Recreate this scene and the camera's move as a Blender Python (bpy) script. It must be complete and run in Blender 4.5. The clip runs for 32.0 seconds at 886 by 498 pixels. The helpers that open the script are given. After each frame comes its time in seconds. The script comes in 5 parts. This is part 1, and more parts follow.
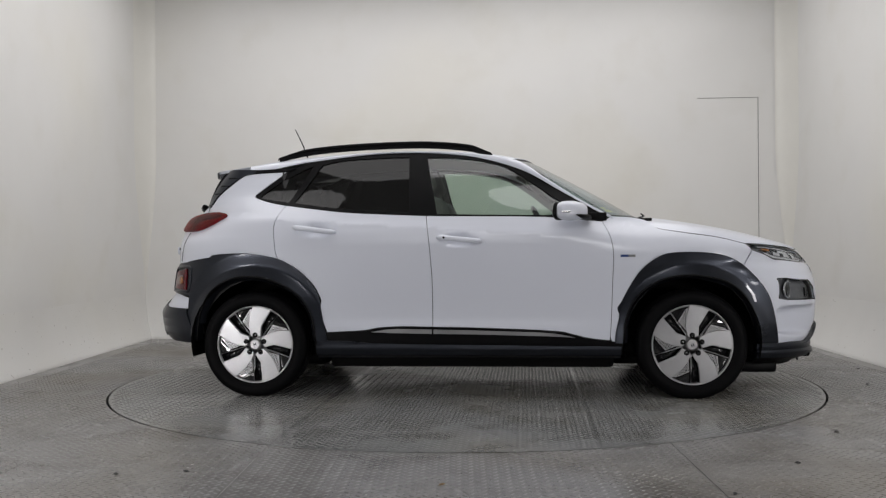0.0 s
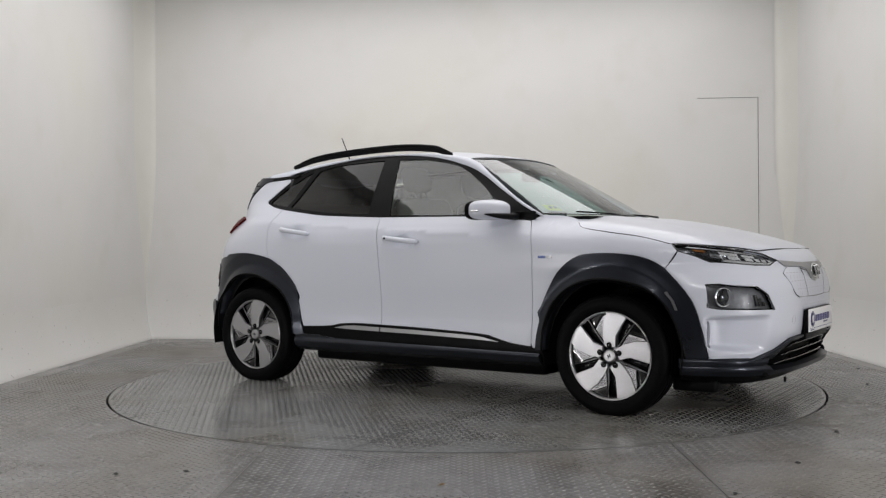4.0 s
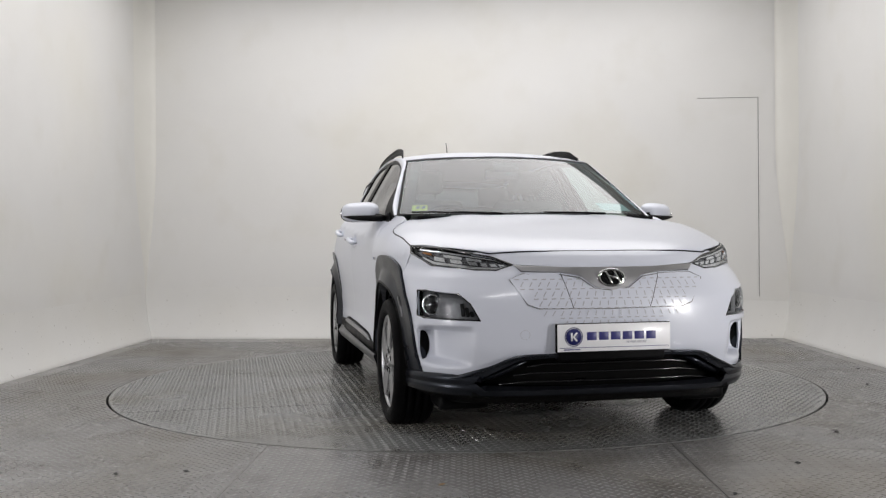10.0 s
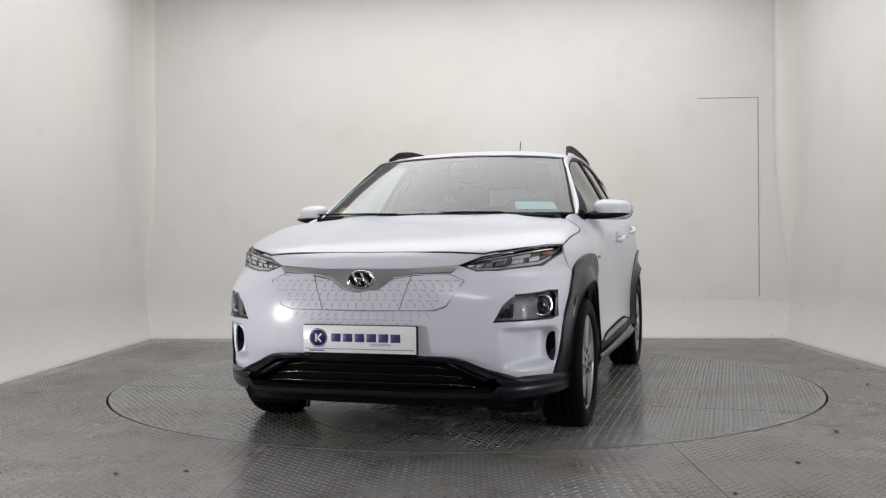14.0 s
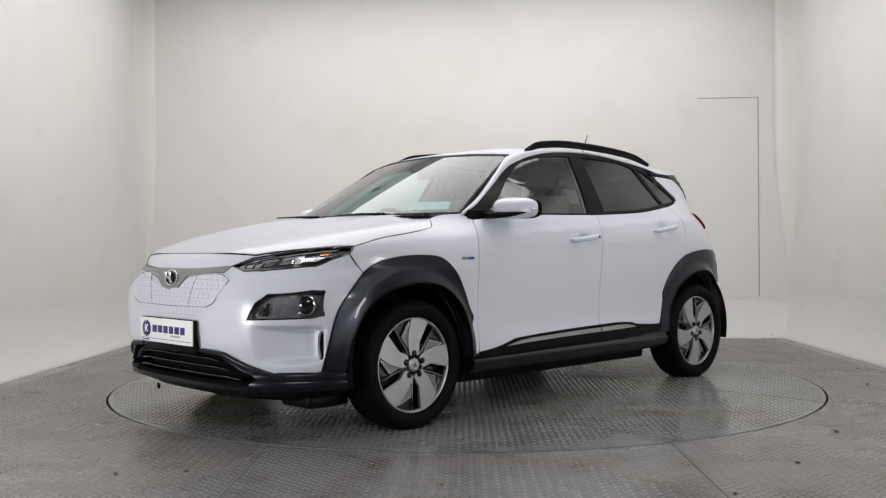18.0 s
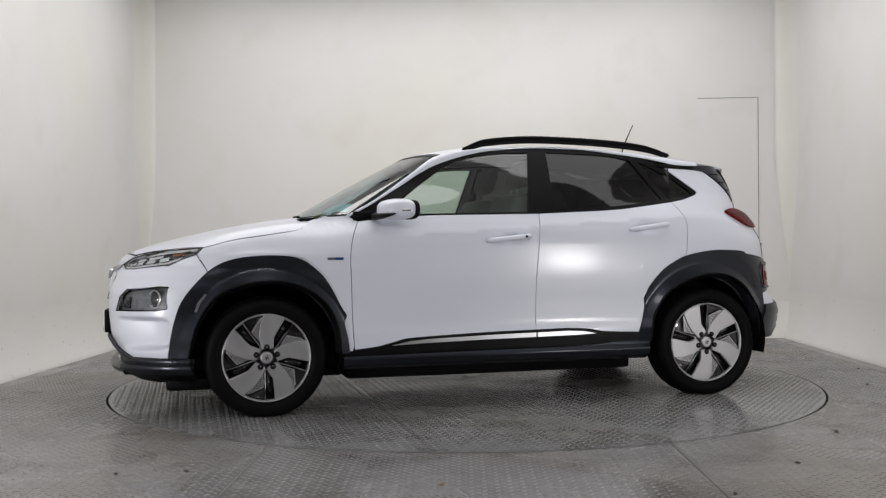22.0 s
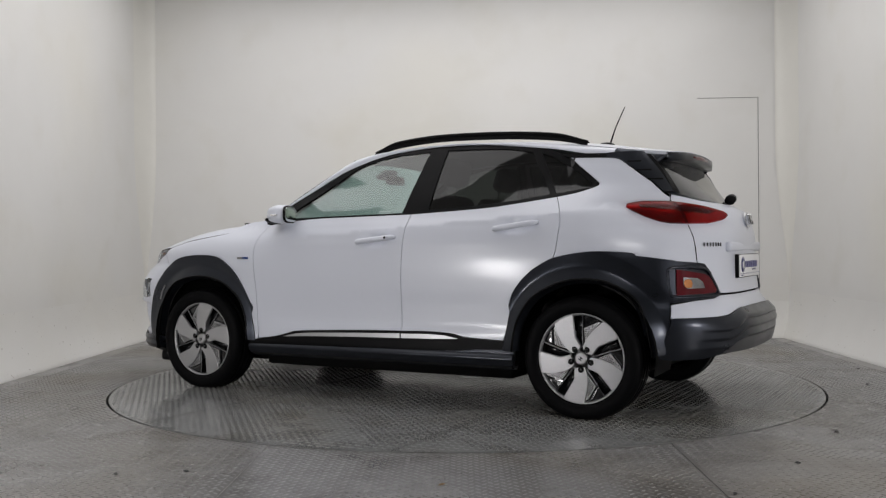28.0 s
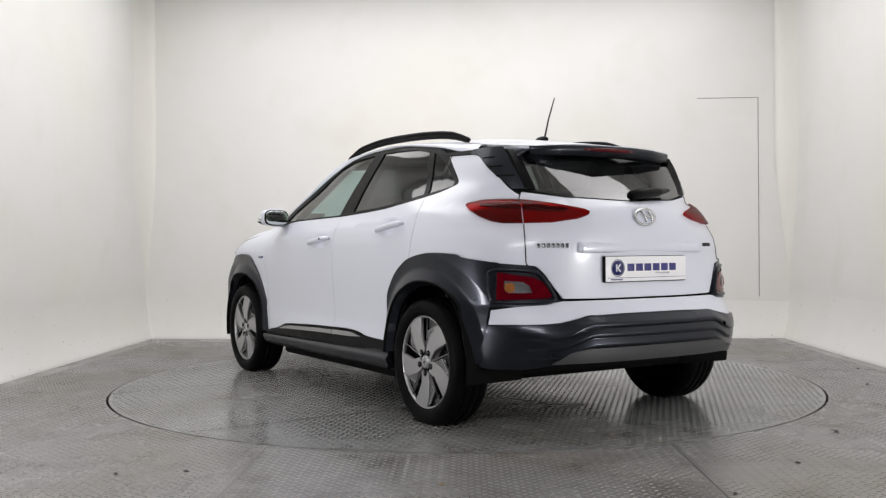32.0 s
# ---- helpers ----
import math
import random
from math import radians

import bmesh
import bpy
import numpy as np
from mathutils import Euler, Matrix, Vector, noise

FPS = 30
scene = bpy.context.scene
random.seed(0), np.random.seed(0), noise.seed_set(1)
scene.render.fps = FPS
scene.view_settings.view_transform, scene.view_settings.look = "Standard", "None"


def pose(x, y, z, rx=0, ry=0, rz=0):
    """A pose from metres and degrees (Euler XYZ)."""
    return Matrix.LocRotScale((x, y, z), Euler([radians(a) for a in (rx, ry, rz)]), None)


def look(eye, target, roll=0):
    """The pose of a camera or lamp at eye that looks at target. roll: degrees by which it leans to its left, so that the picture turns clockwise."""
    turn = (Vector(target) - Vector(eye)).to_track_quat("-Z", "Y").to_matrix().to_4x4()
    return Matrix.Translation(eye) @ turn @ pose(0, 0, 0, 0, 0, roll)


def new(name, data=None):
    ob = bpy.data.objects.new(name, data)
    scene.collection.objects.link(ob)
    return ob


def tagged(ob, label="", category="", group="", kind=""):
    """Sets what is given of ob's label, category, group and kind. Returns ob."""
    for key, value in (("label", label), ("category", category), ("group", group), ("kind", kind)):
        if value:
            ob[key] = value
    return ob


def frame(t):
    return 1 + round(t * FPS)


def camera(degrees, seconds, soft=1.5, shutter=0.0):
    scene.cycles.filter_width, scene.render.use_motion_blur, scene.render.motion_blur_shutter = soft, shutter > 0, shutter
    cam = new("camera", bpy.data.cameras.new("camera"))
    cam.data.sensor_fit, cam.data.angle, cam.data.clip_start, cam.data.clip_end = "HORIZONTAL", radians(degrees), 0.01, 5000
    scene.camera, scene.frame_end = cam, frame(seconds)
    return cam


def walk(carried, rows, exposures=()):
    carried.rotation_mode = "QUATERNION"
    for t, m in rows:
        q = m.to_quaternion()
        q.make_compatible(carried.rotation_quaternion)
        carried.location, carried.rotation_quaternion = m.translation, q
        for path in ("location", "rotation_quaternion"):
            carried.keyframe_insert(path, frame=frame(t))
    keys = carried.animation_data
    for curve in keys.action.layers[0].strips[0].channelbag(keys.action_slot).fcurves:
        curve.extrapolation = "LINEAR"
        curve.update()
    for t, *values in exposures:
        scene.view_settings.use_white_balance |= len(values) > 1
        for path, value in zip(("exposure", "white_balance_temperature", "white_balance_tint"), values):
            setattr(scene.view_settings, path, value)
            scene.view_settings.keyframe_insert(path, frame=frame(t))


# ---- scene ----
EYE = Vector((0.0, -6.375, 0.887))
cam = camera(50.01, 32.0, soft=1.3)
EXPOSURES = [(0.0, -0.28), (1.0, -0.21), (3.0, -0.21), (6.0, -0.20), (7.5, -0.09), (9.0, -0.02), (13.0, -0.01), (17.0, 0.01), (20.0, -0.02), (21.0, -0.02), (23.0, -0.13), (25.0, -0.17), (28.0, -0.28), (29.3, -0.24), (30.0, -0.16), (31.0, 0.11), (32.0, 0.26)]
CAM_POSE = look(EYE, EYE + Vector((-0.2122, 9.9977, -0.006)), -0.44)
walk(cam, [(0.0, CAM_POSE), (32.0, CAM_POSE)], exposures=EXPOSURES)
TURN = [(0.5 * k, -3.834 - 7.2577 * (0.5 * k) - 0.00094 * (0.5 * k) ** 2) for k in range(65)]


def motions():
    """The turntable goes round at an even pace and the car rides on it."""
    walk(turntable, [(t, pose(0, 0, 0, 0, 0, a)) for t, a in TURN])
    walk(car, [(t, pose(0, 0, 0, 0, 0, a) @ pose(0.081, 0.148, 0.005)) for t, a in TURN])


# ---- light ----
world = bpy.data.worlds.new("world")
scene.world = world
world.use_nodes = True
world.node_tree.nodes["Background"].inputs[0].default_value = (0.9, 0.95, 1.0, 1)
world.node_tree.nodes["Background"].inputs[1].default_value = 0.05


def area_lamp(name, where, aim, sx, sy, power, colour=(1, 0.98, 0.95)):
    data = bpy.data.lights.new(name, "AREA")
    data.shape, data.size, data.size_y, data.energy, data.color = "RECTANGLE", sx, sy, power, colour
    ob = new(name, data)
    ob.matrix_world = look(where, aim)
    return ob


COOL = (1.0, 0.978, 0.983)
area_lamp("ceiling_panel_light", (-0.15, 0.45, 3.55), (-0.15, 0.451, 0), 5.4, 3.9, 143, COOL)
area_lamp("side_lamp", (-2.75, -3.4, 0.50), (0, 0, 0.80), 0.42, 0.42, 26, COOL)
area_lamp("side_lamp", (2.75, -3.6, 0.60), (0, 0, 0.80), 0.42, 0.42, 26, COOL)
# Fill added to brighten the car's sides; no lamp is known there
area_lamp("front_fill", (0, -6.9, 3.2), (0, 0, 0.9), 2.4, 0.5, 64, COOL)


# ---- materials ----
def material(name, colour, rough=0.5, metal=0.0, coat=0.0, scale=20.0, vary=0.06, bump=0.0, bump_scale=200.0, spec=0.5, rough_vary=0.05):
    """A surface with variation of tone at two scales, of gloss, and fine relief."""
    m = bpy.data.materials.new(name)
    m.use_nodes = True
    nt = m.node_tree
    b = nt.nodes["Principled BSDF"]
    tc = nt.nodes.new("ShaderNodeTexCoord")
    n1, n2 = nt.nodes.new("ShaderNodeTexNoise"), nt.nodes.new("ShaderNodeTexNoise")
    n1.inputs["Scale"].default_value, n1.inputs["Detail"].default_value = scale, 5
    n2.inputs["Scale"].default_value, n2.inputs["Detail"].default_value = scale / 9, 3
    mix = nt.nodes.new("ShaderNodeMath")
    mix.operation = "ADD"
    ramp = nt.nodes.new("ShaderNodeMapRange")
    ramp.inputs[1].default_value, ramp.inputs[2].default_value = 0.6, 1.4
    ramp.inputs[3].default_value, ramp.inputs[4].default_value = 1 - vary, 1 + vary
    mul = nt.nodes.new("ShaderNodeVectorMath")
    mul.operation = "SCALE"
    mul.inputs[0].default_value = colour
    for n in (n1, n2):
        nt.links.new(tc.outputs["Object"], n.inputs["Vector"])
    nt.links.new(n1.outputs[0], mix.inputs[0])
    nt.links.new(n2.outputs[0], mix.inputs[1])
    nt.links.new(mix.outputs[0], ramp.inputs[0])
    nt.links.new(ramp.outputs[0], mul.inputs["Scale"])
    nt.links.new(mul.outputs[0], b.inputs["Base Color"])
    rr = nt.nodes.new("ShaderNodeMapRange")
    rr.inputs[1].default_value, rr.inputs[2].default_value = 0.3, 0.7
    rr.inputs[3].default_value, rr.inputs[4].default_value = max(0.0, rough - rough_vary), min(1.0, rough + rough_vary)
    nt.links.new(n2.outputs[0], rr.inputs[0])
    nt.links.new(rr.outputs[0], b.inputs["Roughness"])
    b.inputs["Metallic"].default_value = metal
    b.inputs["Specular IOR Level"].default_value = spec
    b.inputs["Coat Weight"].default_value = coat
    b.inputs["Coat Roughness"].default_value = 0.04
    if bump:
        n3, bp = nt.nodes.new("ShaderNodeTexNoise"), nt.nodes.new("ShaderNodeBump")
        n3.inputs["Scale"].default_value = bump_scale
        nt.links.new(tc.outputs["Object"], n3.inputs["Vector"])
        nt.links.new(n3.outputs[0], bp.inputs["Height"])
        bp.inputs["Strength"].default_value, bp.inputs["Distance"].default_value = bump, 0.002
        nt.links.new(bp.outputs[0], b.inputs["Normal"])
    return m


def glass_material(name, tint, rough=0.0, mirror=0.06, power=3.8, edge=0.98):
    """Thin car glass: the light that goes through takes the tint, and the face mirrors by Fresnel."""
    m = bpy.data.materials.new(name)
    m.use_nodes = True
    nt = m.node_tree
    nt.nodes.remove(nt.nodes["Principled BSDF"])
    tr, gl, mx, lw, pw, sc = (nt.nodes.new("ShaderNode" + k) for k in ("BsdfTransparent", "BsdfGlossy", "MixShader", "LayerWeight", "Math", "Math"))
    tr.inputs[0].default_value = (*tint, 1)
    gl.inputs["Roughness"].default_value = rough
    lw.inputs[0].default_value = 0.5
    pw.operation, sc.operation = "POWER", "MULTIPLY_ADD"
    pw.inputs[1].default_value, sc.inputs[1].default_value, sc.inputs[2].default_value = power, edge - mirror, mirror
    nt.links.new(lw.outputs["Facing"], pw.inputs[0])
    nt.links.new(pw.outputs[0], sc.inputs[0])
    nt.links.new(sc.outputs[0], mx.inputs[0])
    nt.links.new(tr.outputs[0], mx.inputs[1])
    nt.links.new(gl.outputs[0], mx.inputs[2])
    nt.links.new(mx.outputs[0], nt.nodes["Material Output"].inputs[0])
    return m


WHITE = material("white_car_paint", (0.64, 0.665, 0.742), 0.35, 0, 0.45, 3, 0.01, rough_vary=0.03)
WHITE.node_tree.nodes["Principled BSDF"].inputs["Coat Roughness"].default_value = 0.15
CLAD = material("grey_metallic_cladding", (0.024, 0.027, 0.035), 0.32, 0.75, 0.20, 60, 0.06, spec=0.34)
CLAD.node_tree.nodes["Principled BSDF"].inputs["Coat Roughness"].default_value = 0.09
BLACK = material("black_plastic", (0.004, 0.004, 0.0045), 0.42, 0, 0, 80, 0.15, 0.2, 900, spec=0.08)
GLOSS = material("gloss_black", (0.012, 0.012, 0.013), 0.12, 0, 0.6, 10, 0.05)
DARK = material("dark_underbody", (0.003, 0.003, 0.003), 0.8, 0, 0, 30, 0.2, spec=0.1)
RUBBER = material("tyre_rubber", (0.0035, 0.0035, 0.004), 0.5, 0, 0, 60, 0.2, 0.3, 500, spec=0.05)
CHROME = material("chrome", (0.75, 0.75, 0.76), 0.10, 1.0, 0, 20, 0.02)
SILVER = material("satin_silver", (0.27, 0.27, 0.28), 0.36, 1.0, 0, 80, 0.04)
ALLOY = material("machined_alloy", (0.44, 0.44, 0.45), 0.40, 0.88, 0.1, 120, 0.05)
GLASS = glass_material("window_glass", (0.64, 0.74, 0.68), 0.0, 0.09)
SCREENGLASS = glass_material("windscreen_glass", (0.46, 0.64, 0.66), 0.0, 0.035, 3.2)
PRIVACY = glass_material("privacy_glass", (0.05, 0.053, 0.053), 0.0, 0.035)
LENS = glass_material("lamp_lens", (0.9, 0.92, 0.94), 0.08, 0.004, 3.8, 0.35)
RED = material("red_lamp_lens", (0.085, 0.001, 0.005), 0.08, 0, 0.0, 25, 0.4, spec=0.3)
REDGLASS = glass_material("red_lens_glass", (0.50, 0.002, 0.013), 0.03, 0.015, 3.8, 0.30)
REARGLASS = glass_material("rear_window_glass", (0.14, 0.15, 0.15), 0.0, 0.12)
GARNISH = material("silver_garnish", (0.42, 0.42, 0.43), 0.38, 1.0, 0, 80, 0.03)
NAVY = material("navy_mark", (0.012, 0.015, 0.12), 0.35, 0, 0.2)
CORNER = material("cream_corner_paint", (0.745, 0.733, 0.688), 0.5, 0, 0, 3, 0.03)
REFLECTOR = material("lamp_reflector", (0.45, 0.45, 0.46), 0.16, 1.0, 0, 45, 0.45, 0.4, 45)
AMBER = material("amber_lamp_lens", (0.40, 0.15, 0.04), 0.2, 0.5, 0.3, 40, 0.1)
HOUSING = material("lamp_housing", (0.22, 0.22, 0.23), 0.22, 0.9, 0, 40, 0.35, 0.3, 40)
FOGBACK = material("fog_lamp_bowl", (0.16, 0.16, 0.165), 0.45, 0.15, 0, 40, 0.5, 0.5, 40)
SMOKED = material("smoked_reflector", (0.07, 0.07, 0.072), 0.22, 0.8, 0, 50, 0.4)
MIRROR = material("mirror_glass", (0.55, 0.58, 0.57), 0.04, 1.0, 0, 20, 0.02)
PALEGREY = material("pale_grey_shade_seam", (0.43, 0.43, 0.455), 0.5)
SEAMGREY = material("seam_grey", (0.15, 0.148, 0.14), 0.7, 0, 0, 30, 0.2)
CLEAR_LAMP = material("clear_reflector", (0.82, 0.82, 0.83), 0.16, 0.9, 0, 60, 0.2, 0.7, 45)
PLATE = material("plate_white", (0.82, 0.82, 0.83), 0.35, 0, 0.3, 30, 0.02)
INK = material("navy_print", (0.03, 0.03, 0.16), 0.4, 0, 0, 30, 0.02)
GREYINK = material("grey_print", (0.25, 0.25, 0.32), 0.4)
BLUE = material("blue_badge", (0.03, 0.06, 0.20), 0.35, 0.3, 0.2)
SEAT = material("seat_fabric", (0.17, 0.165, 0.155), 0.8, 0, 0, 60, 0.08, 0.3, 400)
TRIM = material("dark_interior_trim", (0.018, 0.018, 0.019), 0.6, 0, 0, 60, 0.1, spec=0.3)
PILLAR = material("pillar_lining", (0.28, 0.28, 0.27), 0.8, 0, 0, 60, 0.05)
LINER = material("headliner", (0.34, 0.34, 0.33), 0.9, 0, 0, 60, 0.05)
YELLOW = material("yellow_sticker", (0.80, 0.74, 0.02), 0.5)
GREENPAPER = material("pale_green_paper", (0.62, 0.74, 0.68), 0.5)
WALL = material("cream_painted_wall", (0.715, 0.71, 0.692), 0.45, 0, 0, 2.5, 0.025, 0.05, 40, rough_vary=0.08)
SKIRT = material("base_paint", (0.725, 0.72, 0.70), 0.42, 0, 0, 3, 0.03, 0.05, 40)
GLOOM = material("dark_hall_paint", (0.035, 0.035, 0.037), 0.7, 0, 0, 2, 0.2)
CEIL = material("ceiling_paint", (0.75, 0.75, 0.74), 0.7, 0, 0, 3, 0.03)


def stained(m, scale, detail, lo, hi, tint):
    """Multiplies a tint into the material where a noise lies above lo, fully above hi."""
    nt = m.node_tree
    base = nt.nodes["Principled BSDF"].inputs["Base Color"]
    tc, n, r, x = (nt.nodes.new("ShaderNode" + k) for k in ("TexCoord", "TexNoise", "MapRange", "Mix"))
    n.inputs["Scale"].default_value, n.inputs["Detail"].default_value = scale, detail
    nt.links.new(tc.outputs["Object"], n.inputs["Vector"])
    nt.links.new(n.outputs[0], r.inputs[0])
    r.inputs[1].default_value, r.inputs[2].default_value = lo, hi
    x.data_type, x.blend_type = "RGBA", "MULTIPLY"
    nt.links.new(r.outputs[0], x.inputs[0])
    nt.links.new(base.links[0].from_socket, x.inputs[6])
    x.inputs[7].default_value = (*tint, 1)
    nt.links.new(x.outputs[2], base)
    return m


def plate_material(name, colour, rough):
    """Painted steel plate: worn, with broad stains, warm dirt, fine grain and dark specks."""
    m = material(name, colour, rough, 0, 0, 9, 0.13, 0.12, 70, rough_vary=0.12)
    stained(m, 0.9, 3, .45, .68, (.86, .81, .72))
    stained(m, 3.5, 6, .50, .76, (.62, .60, .57))
    return stained(m, 45, 2, .68, .75, (.45, .44, .42))


stained(WALL, 0.55, 2, .48, .68, (.99, .98, .945))
stained(WALL, 2.2, 4, .55, .75, (.965, .96, .945))
stained(SKIRT, 0.6, 2, .48, .68, (.99, .98, .95))
stained(SKIRT, 38, 2, .715, .745, (.55, .53, .50))
FLOOR = plate_material("grey_floor_paint", (0.176, 0.171, 0.168), 0.28)
DISC = plate_material("turntable_paint", (0.180, 0.184, 0.182), 0.21)
DISC.node_tree.nodes["Principled BSDF"].inputs["Specular IOR Level"].default_value = 0.62
# Floor treads lighter than the plate: worn tops, plus caught back light in the colour
TREAD = plate_material("worn_backlit_tread_tops", (0.215, 0.216, 0.213), 0.22)
DISC_TREAD = plate_material("worn_turntable_treads", (0.190, 0.193, 0.191), 0.19)
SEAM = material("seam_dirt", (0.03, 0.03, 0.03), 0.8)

SKID = material("satin_grey_skid", (0.10, 0.10, 0.105), 0.4, 0.6, 0, 60, 0.06)
# ---- building helpers ----
def link(name, bm, mat, parent=None, label="", smooth=True):
    """Links a bmesh as one mesh object, under a thing or a part if one is given."""
    me = bpy.data.meshes.new(name)
    bm.to_mesh(me)
    bm.free()
    if mat:
        me.materials.append(mat)
    if smooth:
        me.shade_smooth()
    ob = new(name, me)
    if parent:
        ob.parent = parent
    if label:
        ob["label"] = label
    return ob


part = link


def box(sx, sy, sz, at=(0, 0, 0), bevel=0.0, m=None, segments=2):
    bm = bmesh.new()
    bmesh.ops.create_cube(bm, size=1)
    bmesh.ops.scale(bm, vec=(sx, sy, sz), verts=bm.verts)
    if bevel:
        bmesh.ops.bevel(bm, geom=bm.edges[:], offset=bevel, segments=segments, affect="EDGES", profile=0.5)
    if m:
        bmesh.ops.transform(bm, matrix=m, verts=bm.verts)
    bmesh.ops.translate(bm, vec=at, verts=bm.verts)
    return bm


def join(*bms):
    """One bmesh of several."""
    out = bms[0]
    for b in bms[1:]:
        me = bpy.data.meshes.new("t")
        b.to_mesh(me)
        b.free()
        out.from_mesh(me)
        bpy.data.meshes.remove(me)
    return out


def moved(bm, m):
    bmesh.ops.transform(bm, matrix=m, verts=bm.verts)
    return bm


def lathe(profile, steps=48, close=False):
    """Turns a profile of (radius, along) round the y axis."""
    bm = bmesh.new()
    rings = []
    for r, a in profile:
        rings.append([bm.verts.new((r * math.cos(2 * math.pi * k / steps), a, r * math.sin(2 * math.pi * k / steps))) for k in range(steps)])
    n = len(rings)
    for i in range(n if close else n - 1):
        p, q = rings[i], rings[(i + 1) % n]
        for k in range(steps):
            bm.faces.new((p[k], p[(k + 1) % steps], q[(k + 1) % steps], q[k]))
    bmesh.ops.recalc_face_normals(bm, faces=bm.faces[:])
    return bm


def tube(points, radius, steps=10, flat=1.0, up=(0, 0, 1)):
    """A capped tube along points; radius is one number or one a point; flat squeezes it along up."""
    bm = bmesh.new()
    pts = [Vector(p) for p in points]
    rad = radius if isinstance(radius, (list, tuple)) else [radius] * len(pts)
    rings = []
    for i, p in enumerate(pts):
        d = (pts[min(i + 1, len(pts) - 1)] - pts[max(i - 1, 0)]).normalized()
        s = d.cross(Vector(up))
        s = s.normalized() if s.length > 1e-4 else Vector((1, 0, 0))
        u = s.cross(d).normalized()
        rings.append([bm.verts.new(p + rad[i] * (math.cos(2 * math.pi * k / steps) * s + flat * math.sin(2 * math.pi * k / steps) * u)) for k in range(steps)])
    for a, b in zip(rings, rings[1:]):
        for k in range(steps):
            bm.faces.new((a[k], a[(k + 1) % steps], b[(k + 1) % steps], b[k]))
    bm.faces.new(rings[0][::-1])
    bm.faces.new(rings[-1])
    bmesh.ops.recalc_face_normals(bm, faces=bm.faces[:])
    return bm


def spline(pts, per=6):
    """A smooth open chain through points of any dimension."""
    p = [np.array(q, float) for q in pts]
    out = []
    for i in range(len(p) - 1):
        a, b, c, d = p[max(i - 1, 0)], p[i], p[i + 1], p[min(i + 2, len(p) - 1)]
        for k in range(per):
            u = k / per
            out.append(0.5 * (2 * b + (c - a) * u + (2 * a - 5 * b + 4 * c - d) * u * u + (3 * b - a - 3 * c + d) * u ** 3))
    out.append(p[-1])
    return [tuple(float(v) for v in q) for q in out]


def shrink(poly, by):
    """Moves a polygon's sides inwards."""
    p = np.array(poly, float)
    area = 0.5 * np.sum(p[:, 0] * np.roll(p[:, 1], -1) - np.roll(p[:, 0], -1) * p[:, 1])
    sign = 1 if area > 0 else -1
    e1, e2 = p - np.roll(p, 1, 0), np.roll(p, -1, 0) - p
    n1, n2 = (np.stack([-e[:, 1], e[:, 0]], 1) / np.maximum(np.linalg.norm(e, axis=1), 1e-9)[:, None] for e in (e1, e2))
    n = n1 + n2
    n /= np.maximum((n * n).sum(1) / 2, 0.5)[:, None]
    return p + sign * by * n


